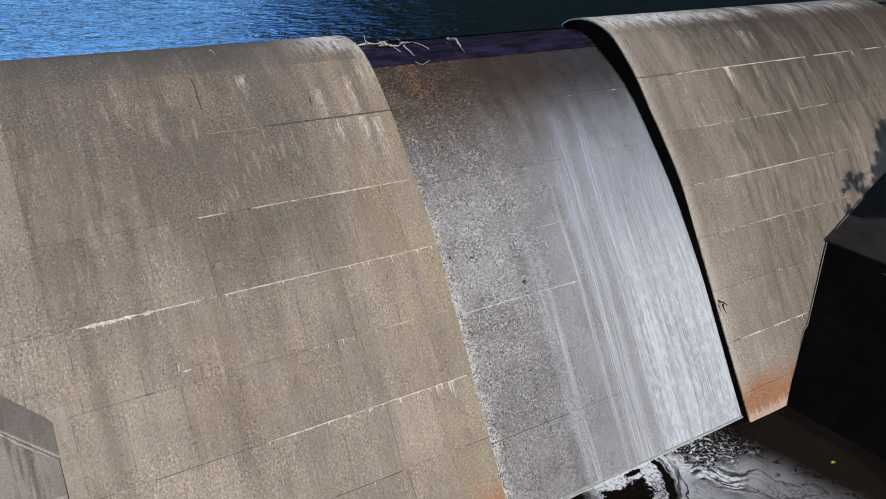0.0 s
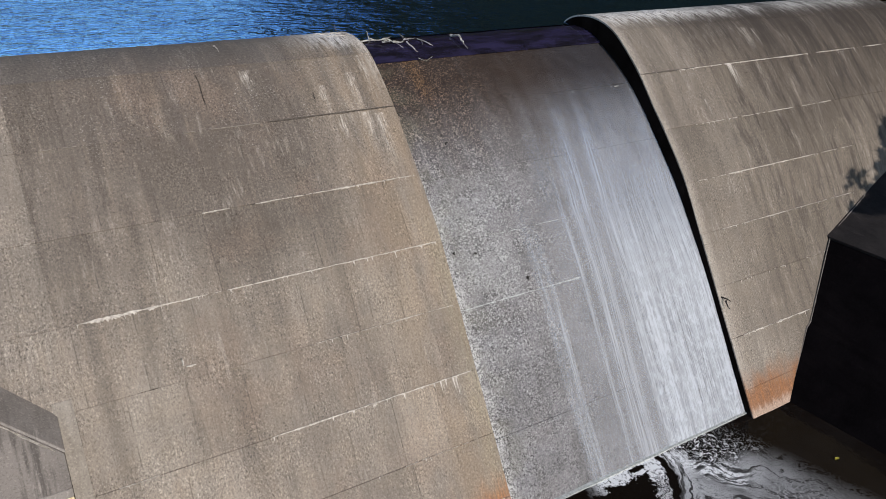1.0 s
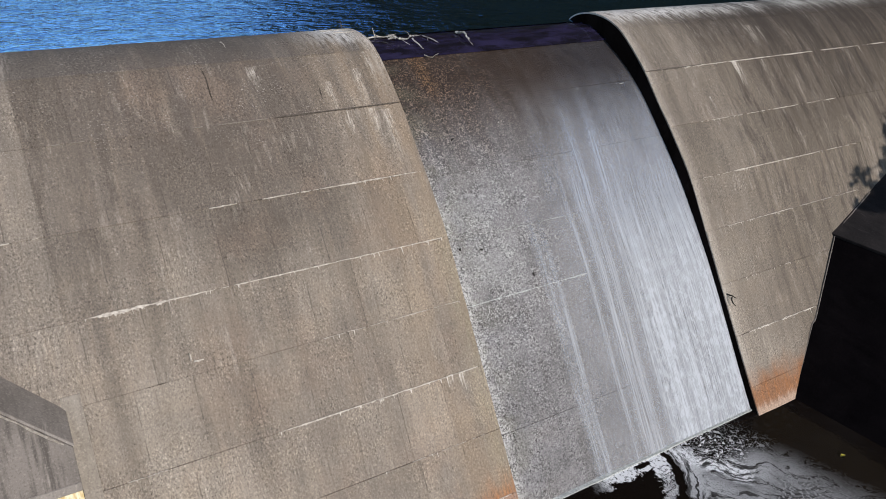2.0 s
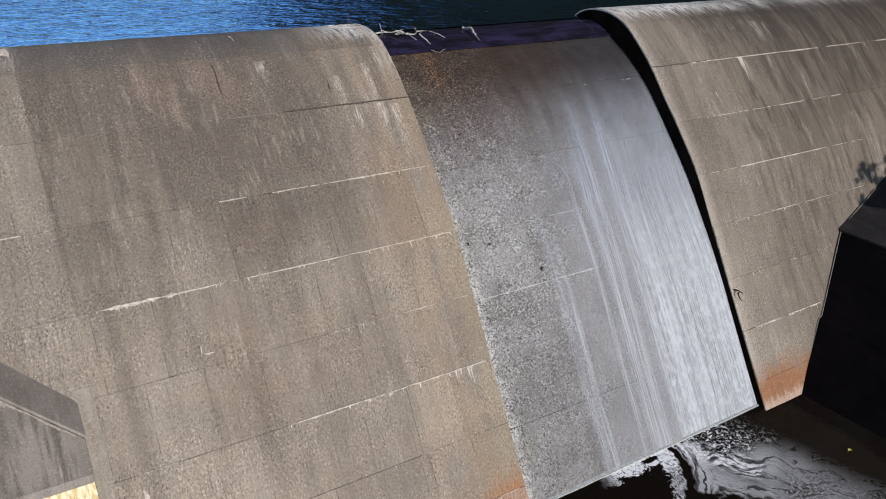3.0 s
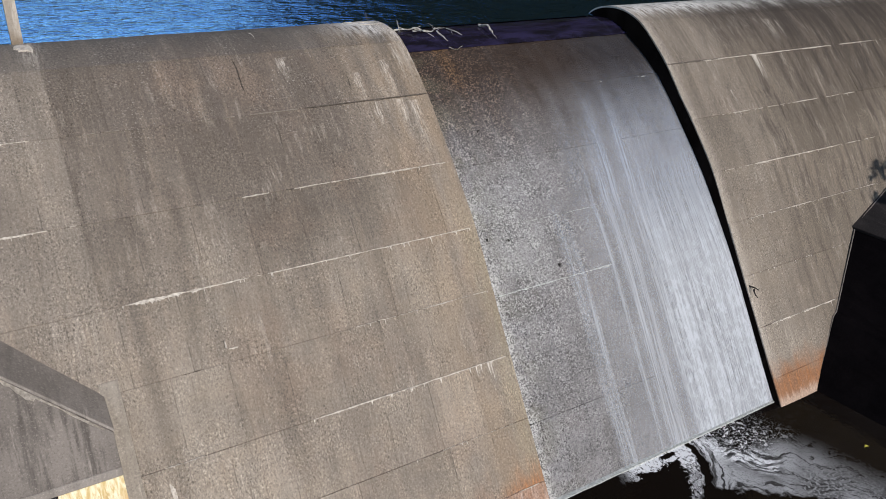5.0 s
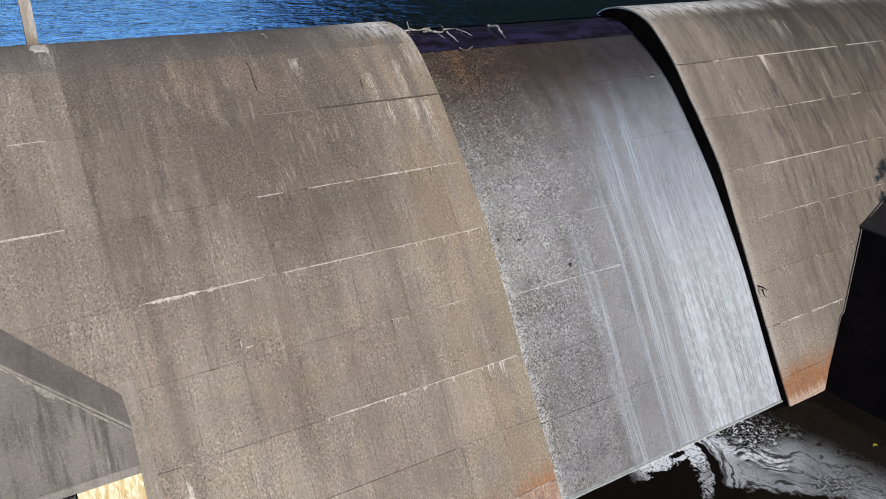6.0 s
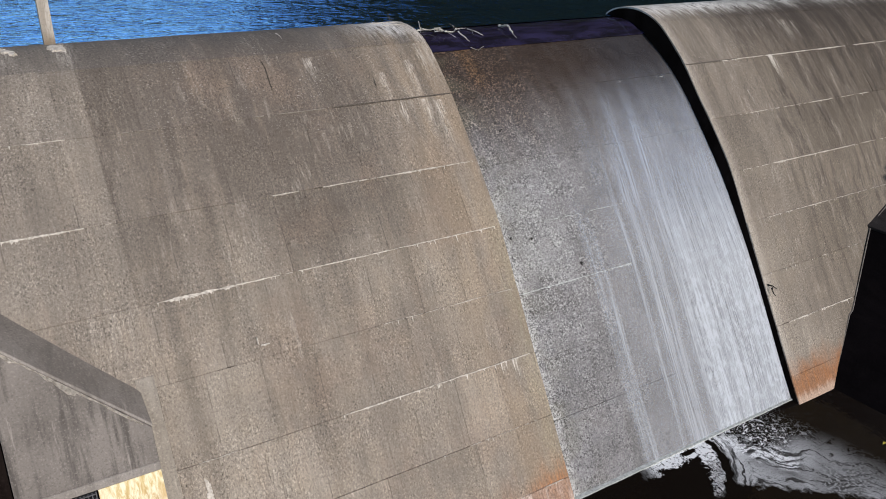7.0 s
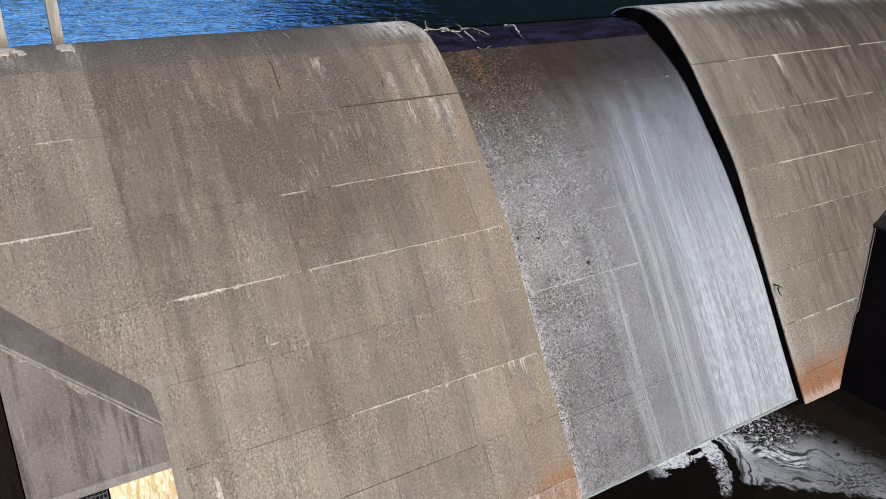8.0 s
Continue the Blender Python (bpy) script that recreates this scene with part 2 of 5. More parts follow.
    bank_dark = n.math("MULTIPLY", n.math("MULTIPLY", n.span(x, 21.5, 25.5), n.span(n.math("ADD", z, n.math("MULTIPLY", streak, 2.0)), 7.2, 10.2)), n.span(n.math("ADD", n.math("MULTIPLY", patchrun, 0.65), n.math("MULTIPLY", run, 0.35)), 0.42, 0.58, 0.3, 1.0))
    base = n.mix(n.math("MULTIPLY", bank_dark, 0.8), base, (0.045, 0.037, 0.031))
    tone = n.math("ADD", n.math("MULTIPLY", n.random(), 0.11), 0.935)
    base = n.mix(1.0, base, n.join(tone, tone, tone), "MULTIPLY")
    h = n.math("ADD", n.math("MULTIPLY", grit, 0.6), n.math("MULTIPLY", n.noise(w, 7, 4), 0.5))
    return n.surface(base, 0.9, n.bump(h, 0.7, 0.02), spec=0.25)


def notch_concrete(name):
    """Wet, scoured, pebbly concrete under the overflow."""
    n = Nodes(name)
    w, uv = n.world(), n.uv()
    x, y, z = n.axes(w)
    base = n.mix(n.span(n.noise(w, 0.8, 5), 0.35, 0.65), (0.155, 0.15, 0.152), (0.215, 0.21, 0.215))
    base = n.mix(n.span(n.noise(n.scaled(w, (1, 1, 1), (4, 2, 7)), 0.6, 4), 0.5, 0.66, 0, 0.3), base, (0.17, 0.15, 0.142))
    top = n.span(n.math("ADD", z, n.math("MULTIPLY", n.noise(n.scaled(uv, (2.2, 0.5, 1)), 1.0, 5), 1.3)), 6.9, 9.4)
    base = n.mix(n.math("MULTIPLY", top, 0.96), base, n.mix(n.span(x, 14.0, 17.0), (0.034, 0.021, 0.014), (0.026, 0.022, 0.023)))
    streak = n.noise(n.scaled(uv, (2.6, 0.2, 1)), 1.0, 5, 0.6)
    base = n.mix(n.span(streak, 0.5, 0.75, 0, 0.3), base, (0.08, 0.07, 0.064))
    # an algae tint beside the dry section
    pale = n.math("MULTIPLY", n.math("MULTIPLY", n.span(x, 12.4, 10.6), n.math("MULTIPLY", n.span(z, 3.9, 4.15), n.span(z, 7.0, 6.2))), n.span(n.noise(n.scaled(w, (1, 1, 1), (3, 2, 6)), 1.1, 5, 0.62), 0.4, 0.62))
    base = n.mix(n.math("MULTIPLY", pale, 0.3), base, (0.40, 0.405, 0.385))
    moss = n.math("MULTIPLY", n.span(x, 10.9, 9.2), n.span(n.noise(w, 1.5, 4), 0.4, 0.65))
    base = n.mix(n.math("MULTIPLY", moss, 0.4), base, (0.16, 0.155, 0.105))
    rough_zone = n.span(n.math("ADD", x, n.math("MULTIPLY", n.noise(w, 0.9, 3), 3.0)), 15.0, 12.6, 0.45, 1.0)
    patchy = n.span(n.noise(n.scaled(w, (1, 1, 1), (5, 5, 1)), 2.2, 5), 0.38, 0.62, 0.5, 1.0)
    rough_zone = n.math("MULTIPLY", n.math("MULTIPLY", rough_zone, patchy), n.math("SUBTRACT", 1.0, n.math("MULTIPLY", top, 0.05)))
    grit = n.math("ADD", n.math("MULTIPLY", n.noise(w, 24, 3, 0.78), 0.62), n.math("MULTIPLY", n.noise(n.scaled(w, (1, 1, 1), (1, 4, 2)), 13, 4, 0.75), 0.38))
    pebble = n.cells(w, 21)
    base = n.mix(n.math("MULTIPLY", n.span(grit, n.math("ADD", 0.505, n.math("MULTIPLY", top, 0.028)), n.math("ADD", 0.57, n.math("MULTIPLY", top, 0.0)), 0.0, n.math("MULTIPLY", n.span(z, 0.5, 4.5, 0.4, 0.72), n.math("SUBTRACT", 1.0, n.math("MULTIPLY", top, n.span(x, 11.0, 14.5, 0.2, 0.75))))), rough_zone), base, n.mix(top, (0.57, 0.57, 0.55), n.mix(n.span(x, 11.5, 15.0), (0.44, 0.30, 0.21), (0.17, 0.155, 0.16))))
    base = n.mix(n.math("MULTIPLY", n.span(grit, n.math("ADD", 0.48, n.math("MULTIPLY", top, 0.02)), n.math("ADD", 0.41, n.math("MULTIPLY", top, 0.02)), 0.0, 0.9), rough_zone), base, (0.016, 0.014, 0.013))
    ochre = n.math("MULTIPLY", n.math("MULTIPLY", n.span(n.math("ABSOLUTE", n.math("SUBTRACT", x, 10.65)), 0.42, 0.05), n.span(z, 8.1, 8.7)), n.span(grit, 0.46, 0.56))
    base = n.mix(n.math("MULTIPLY", ochre, 0.34), base, (0.34, 0.19, 0.08))
    shell = n.math("MULTIPLY", n.span(n.cells(n.scaled(w, (1, 1, 1), (2, 2, 2)), 13), 0.2, 0.1), n.span(n.noise(w, 1.3, 3), 0.5, 0.62))
    rim = n.math("MULTIPLY", n.span(n.math("ADD", x, n.math("MULTIPLY", n.noise(w, 2.0, 3), 0.7)), 10.05, 9.55), n.span(grit, 0.45, 0.55))
    base = n.mix(n.math("MULTIPLY", rim, n.span(z, 7.5, 6.0, 0.0, 0.85)), base, (0.6, 0.6, 0.58))
    base = n.mix(n.math("MULTIPLY", n.math("MULTIPLY", shell, rough_zone), n.math("SUBTRACT", 0.8, n.math("MULTIPLY", top, 0.7))), base, (0.72, 0.72, 0.72))
    h = n.math("ADD", grit, n.math("MULTIPLY", pebble, -0.6))
    return n.surface(base, n.span(n.noise(w, 2.5, 3), 0.35, 0.65, 0.4, 0.75), n.bump(h, 0.8, 0.03), spec=0.3)


def plain_concrete(name, a, b, grain=22, rough=0.9, gloss=0.25, runs=0.75):
    n = Nodes(name)
    w = n.world()
    x, y, z = n.axes(w)
    base = n.mix(n.span(n.noise(w, 0.8, 5), 0.3, 0.7), a, b)
    run = n.noise(n.scaled(w, (6, 1, 0.3)), 1.0, 5, 0.6)
    base = n.mix(n.span(run, 0.46, 0.68, 0, runs), base, tuple(v * 0.4 for v in a))
    lime = n.noise(n.scaled(w, (7, 1, 0.4), (3, 1, 0)), 1.0, 5, 0.65)
    base = n.mix(n.span(lime, 0.6, 0.75, 0, 0.6), base, tuple(min(1.0, v * 1.9) for v in b))
    grit = n.noise(w, grain, 3, 0.7)
    base = n.mix(n.span(grit, 0.54, 0.7, 0, 0.4), base, tuple(v * 1.7 for v in b))
    base = n.mix(n.span(grit, 0.47, 0.33, 0, 0.36), base, tuple(v * 0.4 for v in a))
    return n.surface(base, rough, n.bump(grit, 0.5, 0.015), spec=gloss)


def simple(name, a, b, scale=6.0, rough=0.8, metal=0.0, bump=0.3):
    n = Nodes(name)
    w = n.place()
    f = n.noise(w, scale, 5)
    base = n.mix(n.span(f, 0.3, 0.7), a, b)
    return n.surface(base, rough, n.bump(n.noise(w, scale * 5, 4), bump, 0.01), metal=metal)


def post_concrete(name):
    """Pale cast post, rain-washed, browner at its foot."""
    n = Nodes(name)
    w = n.world()
    x, y, z = n.axes(w)
    base = n.mix(n.span(n.noise(n.scaled(w, (9, 9, 1.2)), 1.0, 5, 0.62), 0.36, 0.64), (0.34, 0.30, 0.255), (0.56, 0.52, 0.46))
    foot = n.span(n.math("ADD", z, n.math("MULTIPLY", n.noise(w, 5, 3), 0.3)), 10.42, 9.98, 0.0, 0.85)
    base = n.mix(foot, base, (0.19, 0.145, 0.10))
    grit = n.noise(w, 38, 3, 0.7)
    base = n.mix(n.span(grit, 0.46, 0.34, 0.0, 0.4), base, (0.12, 0.10, 0.08))
    return n.surface(base, 0.9, n.bump(grit, 0.5, 0.01), spec=0.2)


def straw_colour(name):
    """Straw yellow above, browner and streaked below."""
    n = Nodes(name)
    w = n.world()
    x, y, z = n.axes(w)
    fibre = n.noise(n.scaled(w, (14, 3, 4)), 1.0, 5, 0.65, 0.8)
    base = n.mix(n.span(fibre, 0.35, 0.65), (0.62, 0.46, 0.20), (0.90, 0.83, 0.60))
    low = n.span(n.math("ADD", z, n.math("MULTIPLY", n.math("SUBTRACT", fibre, 0.5), 0.9)), 3.5, 2.9, 0.0, 0.8)
    base = n.mix(low, base, n.mix(n.span(n.noise(n.scaled(w, (9, 2, 2)), 1.0, 4), 0.4, 0.6), (0.36, 0.20, 0.09), (0.62, 0.42, 0.24)))
    return n.surface(base, 0.85, n.bump(fibre, 0.5, 0.02), spec=0.3)


def lake_water(name):
    """Wind-rippled lake, blue and olive reflections put into its colour: wavelets at three sizes."""
    n = Nodes(name)
    w = n.world()
    flat = n.scaled(w, (1, 1, 0))
    drift = n.node("ShaderNodeTexNoise", Vector=flat, Scale=0.35, Detail=2.0).outputs["Color"]
    p = n.add(flat, drift, 0.9)
    a = n.noise(n.scaled(p, (0.75, 1.5, 0)), 1.35, 2, 0.55, 0.5)
    b = n.noise(n.scaled(p, (1.0, 1.7, 0), (5, 2, 0)), 3.3, 2, 0.55, 0.4)
    c = n.noise(n.scaled(p, (1.0, 1.5, 0), (1, 7, 0)), 10.0, 2, 0.6, 0.3)
    gust = n.span(n.noise(n.scaled(flat, (1, 0.4, 0)), 0.22, 3), 0.35, 0.65, 0.75, 1.1)
    h = n.math("MULTIPLY", gust, n.math("ADD", n.math("ADD", a, n.math("MULTIPLY", b, 0.5)), n.math("MULTIPLY", c, 0.07)))
    # high IOR and blue tint put a brighter, bluer sky into the reflection
    n.put(n.bsdf.inputs["IOR"], 30.0)
    n.put(n.bsdf.inputs["Specular Tint"], (0.19, 0.34, 0.94))
    # olive base put in for the woods that the water reflects
    return n.surface((0.010, 0.012, 0.009), 0.03, n.bump(h, 1.0, 0.11), spec=1.0)


def tail_water(name):
    """Dark brown pool; foam lies in rafts, drawn-out swirls and crumbs below the overflow, round a tongue of clear water."""
    n = Nodes(name)
    w = n.world()
    flat = n.scaled(w, (1, 1, 0))
    x, y, z = n.axes(w)
    reach = n.math("SUBTRACT", -9.98, y)
    ragged = n.noise(flat, 2.4, 6, 0.68)
    froth = n.noise(flat, 9.0, 5, 0.72)
    slow = n.noise(flat, 0.7, 3)
    warp = n.node("ShaderNodeTexNoise", Vector=flat, Scale=0.9, Detail=3.0).outputs["Color"]
    # the tongue bends away from the foot of the fall; d is the distance across it
    centre = n.math("SUBTRACT", 14.3, n.math("MULTIPLY", n.math("MULTIPLY", reach, reach), 0.3))
    jig = n.math("ADD", n.math("MULTIPLY", n.math("SUBTRACT", n.noise(flat, 1.3, 3), 0.5), 0.5), n.math("MULTIPLY", n.math("SUBTRACT", n.noise(flat, 5.0, 4), 0.5), 0.3))
    d = n.math("ADD", n.math("SUBTRACT", x, centre), jig)
    half = n.math("ADD", 0.06, n.math("MULTIPLY", reach, 0.07))
    left, right = n.span(n.math("ADD", d, half), 0.0, -0.05), n.span(n.math("SUBTRACT", d, half), 0.0, 0.06)
    # left of it: a raft along the foot and a strip beside the tongue that opens into lace
    strip = n.math("MULTIPLY", n.span(n.math("ADD", d, n.math("MULTIPLY", n.math("SUBTRACT", froth, 0.5), 0.9)), -0.66, -0.54), n.span(n.math("ADD", reach, n.math("MULTIPLY", ragged, 0.8)), 2.3, 2.0))
    lace = n.span(n.math("ABSOLUTE", n.math("SUBTRACT", n.noise(flat, 11.0, 3, 0.6, 1.2), 0.5)), 0.075, 0.02)
    holes = n.math("MAXIMUM", n.span(n.math("SUBTRACT", froth, n.math("MULTIPLY", n.span(reach, 0.35, 1.2), 0.16)), 0.41, 0.47), n.math("MULTIPLY", lace, 0.75))
    raft = n.math("MULTIPLY", n.span(n.math("ADD", reach, n.math("MULTIPLY", n.math("SUBTRACT", ragged, 0.5), 1.7)), 0.46, 0.36), n.span(n.math("ADD", x, ragged), 11.9, 12.8))
    hx, hy = n.math("DIVIDE", n.math("SUBTRACT", x, 13.38), 0.34), n.math("DIVIDE", n.math("SUBTRACT", reach, 0.2), 0.10)
    puddle = n.span(n.math("ADD", n.math("ADD", n.math("MULTIPLY", hx, hx), n.math("MULTIPLY", hy, hy)), n.math("ADD", n.math("MULTIPLY", froth, 2.6), n.math("MULTIPLY", ragged, 2.0))), 2.9, 3.3)
    west = n.math("MULTIPLY", n.math("MULTIPLY", n.math("MAXIMUM", strip, raft), n.math("MULTIPLY", holes, puddle)), left)
    # right of it: lines drawn along the tongue, then along the slow drift outwards
    along = n.noise(n.join(n.math("MULTIPLY", d, 5.0), n.math("MULTIPLY", reach, 0.8)), 1.0, 6, 0.6, 0.8)
    p = n.add(flat, warp, 1.3)
    px, py, _ = n.axes(p)
    drift = n.join(n.math("MULTIPLY", n.math("ADD", px, py), 3.4), n.math("MULTIPLY", n.math("SUBTRACT", px, py), 0.6))
    lines = n.noise(drift, 1.0, 9, 0.7, 1.1)
    near = n.span(d, 1.25, 0.6)
    flow = n.tree.nodes.new("ShaderNodeMix")
    n.put(flow.inputs[0], near)
    n.put(flow.inputs[2], lines)
    n.put(flow.inputs[3], along)
    stream = flow.outputs[0]
    # a white comma of thick foam
    ax, ay = n.math("SUBTRACT", x, 14.5), n.math("ADD", y, 10.25)
    t = n.math("MINIMUM", n.math("MAXIMUM", n.math("DIVIDE", n.math("ADD", n.math("MULTIPLY", ax, 1.3), n.math("MULTIPLY", ay, -1.5)), 3.94), 0.0), 1.0)
    ex, ey = n.math("SUBTRACT", ax, n.math("MULTIPLY", t, 1.3)), n.math("SUBTRACT", ay, n.math("MULTIPLY", t, -1.5))
    off = n.math("SQRT", n.math("ADD", n.math("MULTIPLY", ex, ex), n.math("MULTIPLY", ey, ey)))
    comma = n.span(n.math("ADD", off, n.math("MULTIPLY", n.math("SUBTRACT", ragged, 0.5), 0.7)), 0.75, 0.12)
    thick = n.math("MULTIPLY", n.math("MULTIPLY", n.span(n.math("ADD", stream, n.math("MULTIPLY", comma, 0.10)), 0.545, 0.60), comma), n.span(froth, 0.38, 0.5, 0.35, 1.0))
    grey = n.math("MULTIPLY", n.span(stream, 0.385, 0.50), n.math("ADD", n.span(slow, 0.35, 0.65, 0.16, 0.44), n.math("MULTIPLY", near, 0.22)))
    white = n.math("MULTIPLY", n.span(stream, 0.565, 0.60), n.math("ADD", 0.30, n.math("MULTIPLY", near, 0.45)))
    # loose crumbs between the comma and the fall, small bubbles in a net farther out
    crumb = n.math("MAXIMUM", n.span(n.noise(n.add(flat, warp, 0.3), 8.0, 3, 0.62, 0.6), 0.55, 0.60), n.math("MULTIPLY", n.span(n.noise(flat, 19.0, 3, 0.65), 0.545, 0.60), 0.65))
    beyond = n.math("ADD", n.math("MULTIPLY", n.math("SUBTRACT", x, 14.5), 1.5), n.math("MULTIPLY", n.math("ADD", y, 10.25), 1.3))
    loose = n.math("MULTIPLY", n.span(n.math("ADD", beyond, n.math("MULTIPLY", n.math("SUBTRACT", ragged, 0.5), 1.6)), 0.1, 0.7), n.span(n.math("ADD", n.math("ADD", reach, n.math("MULTIPLY", n.math("SUBTRACT", x, 15.0), 0.12)), n.math("MULTIPLY", n.math("SUBTRACT", slow, 0.5), 1.8)), 2.0, 1.3))
    bed = n.span(n.math("ADD", n.math("MULTIPLY", n.math("SUBTRACT", x, 16.6), 0.5), n.math("MULTIPLY", reach, 0.5)), 0.3, 1.2)
    net = n.math("MULTIPLY", n.span(n.noise(flat, 12.0, 2, 0.5), 0.51, 0.58), n.math("MULTIPLY", bed, 0.36))
    calm = n.math("MAXIMUM", n.math("MAXIMUM", grey, white), n.math("MAXIMUM", net, 0.05))
    pick = n.tree.nodes.new("ShaderNodeMix")
    n.put(pick.inputs[0], loose)
    n.put(pick.inputs[2], calm)
    n.put(pick.inputs[3], n.math("MULTIPLY", crumb, 0.86))
    edge = n.span(n.math("ADD", n.math("ADD", n.math("MULTIPLY", n.math("SUBTRACT", x, 14.6), -0.75), reach), n.math("MULTIPLY", n.math("SUBTRACT", ragged, 0.5), 1.1)), 2.45, 2.25)
    # foam thins towards the wall, with the wall's shade put in too
    fade = n.span(n.math("ADD", x, n.math("MULTIPLY", reach, -0.35)), 17.5, 15.5, 0.010, 1.0)
    east = n.math("MULTIPLY", n.math("MULTIPLY", n.math("MAXIMUM", pick.outputs[0], n.math("MULTIPLY", thick, 0.95)), right), n.math("MULTIPLY", edge, fade))
    # a thin white line all along the foot
    foot = n.math("MULTIPLY", n.span(n.math("ADD", reach, n.math("MULTIPLY", froth, 0.16)), 0.17, 0.09), n.span(x, 10.6, 12.6, 0.3, 0.9))
    foot = n.math("MULTIPLY", foot, n.span(x, 18.3, 17.6))
    east = n.math("MULTIPLY", east, n.span(n.noise(flat, 26.0, 3, 0.6), 0.34, 0.5, 0.5, 1.0))
    foam = n.math("MAXIMUM", n.math("MAXIMUM", n.math("MULTIPLY", west, 0.9), east), foot)
    base = n.mix(foam, (0.007, 0.005, 0.004), (0.88, 0.89, 0.90))
    h = n.math("ADD", n.noise(w, 1.6, 3), n.math("MULTIPLY", foam, 0.3))
    n.put(n.bsdf.inputs["IOR"], 1.33)
    return n.surface(base, n.math("ADD", n.math("MULTIPLY", foam, 0.6), 0.05), n.bump(h, 0.25, 0.03), spec=0.5)


def falling_water(name):
    """Thin sheet of white water: threads and curds down the face, clear film between them; u runs across, v down."""
    n = Nodes(name)
    uv = n.uv()
    u, v, _ = n.axes(uv)
    wob = n.math("MULTIPLY", n.math("SUBTRACT", n.noise(n.scaled(uv, (0.5, 0.18, 1)), 1.0, 1), 0.5), 0.26)
    lean = n.math("MULTIPLY", n.math("MAXIMUM", n.math("SUBTRACT", 8.5, v), 0.0), 0.12)
    a = n.math("SUBTRACT", n.math("ADD", u, wob), lean)
    p = n.join(a, v)
    broad = n.noise(n.scaled(p, (2.0, 0.05, 1), (0.6, 0, 0)), 1.0, 3, 0.6)
    mid = n.noise(n.scaled(p, (7.0, 0.13, 1)), 1.0, 4, 0.62)
    fine = n.noise(n.scaled(p, (24, 0.45, 1)), 1.0, 4, 0.68)
    curd = n.noise(n.scaled(p, (8, 3.2, 1)), 1.0, 5, 0.66, 0.6)
    lines = n.math("ADD", n.math("MULTIPLY", mid, 0.4), n.math("MULTIPLY", fine, 0.6))
    # the main sheet, growing whiter as it falls
    fall = n.span(n.math("ADD", v, n.math("MULTIPLY", n.math("SUBTRACT", mid, 0.5), 3.0)), 4.6, 12.5)
    body = n.span(n.math("ADD", a, n.math("MULTIPLY", n.math("SUBTRACT", mid, 0.5), 0.7)), 14.5, 15.25)
    sheet_fac = n.math("ADD", n.math("ADD", n.span(lines, 0.36, 0.66, 0.08, 0.40), n.span(broad, 0.36, 0.64, 0.0, 0.16)), n.math("MULTIPLY", n.span(curd, 0.42, 0.66), n.span(v, 7.0, 13.0, 0.04, 0.30)))
    white = n.math("MULTIPLY", n.math("MULTIPLY", sheet_fac, body), n.math("MULTIPLY", n.span(n.math("ADD", v, n.math("MULTIPLY", n.math("SUBTRACT", mid, 0.5), 4.0)), 4.0, 8.4, 0.1, 1.0), n.math("ADD", 0.22, n.math("MULTIPLY", fall, 0.78))))
    # separate threads beside it: place, half width, start and strength
    for pu, pw, pv, ps in ((12.05, 0.15, 8.3, 0.46), (12.30, 0.12, 8.6, 0.54), (12.62, 0.34, 9.5, 0.16), (13.47, 0.09, 6.5, 0.42), (13.15, 0.3, 5.0, 0.12), (13.98, 0.22, 6.0, 0.44), (14.32, 0.18, 5.0, 0.46), (15.15, 0.2, 5.0, 0.5)):
        off = n.math("ABSOLUTE", n.math("SUBTRACT", a, pu))
        lone = n.math("MULTIPLY", n.span(off, pw * 1.9, 0.0), n.math("MULTIPLY", n.span(lines, 0.36, 0.62, 0.16, 1.0), n.span(v, pv - 0.8, pv + 2.6)))
        white = n.math("MAXIMUM", white, n.math("MULTIPLY", lone, ps))
    # partings where the face shows through
    for pu, pw, pv, ps in ((14.70, 0.22, 8.5, 0.7), (15.98, 0.10, 9.5, 0.35), (16.62, 0.08, 7.5, 0.25), (17.45, 0.12, 9.0, 0.3)):
        off = n.math("ABSOLUTE", n.math("SUBTRACT", a, pu))
        white = n.math("MULTIPLY", white, n.math("SUBTRACT", 1.0, n.math("MULTIPLY", n.math("MULTIPLY", n.span(off, pw * 1.4, 0.0), n.span(v, pv, pv + 1.5)), ps)))
    film = n.math("MULTIPLY", n.span(a, 11.2, 15.0), n.math("MULTIPLY", n.math("ADD", n.span(v, 6.0, 11.0, 0.0, 0.14), n.math("MULTIPLY", n.span(a, 12.6, 15.0), n.span(v, 3.6, 6.5, 0.0, 0.15))), n.span(lines, 0.3, 0.7, 0.6, 1.1)))
    white = n.math("MINIMUM", n.math("ADD", n.math("MULTIPLY", white, 0.93), film), 0.82)
    clear = n.node("ShaderNodeBsdfTransparent")
    # bluer towards the top: the sky's reflection is put into the colour
    n.surface(n.mix(n.span(v, 5.0, 11.5), (0.45, 0.52, 0.64), (0.565, 0.60, 0.645)), 0.45, n.bump(n.math("ADD", fine, curd), 0.4, 0.02), spec=0.4)
    m = n.node("ShaderNodeMixShader", Fac=white)
    n.put(m.inputs[1], clear.outputs[0])
    n.put(m.inputs[2], n.bsdf.outputs[0])
    n.put(n.out.inputs["Surface"], m.outputs[0])
    return n.mat


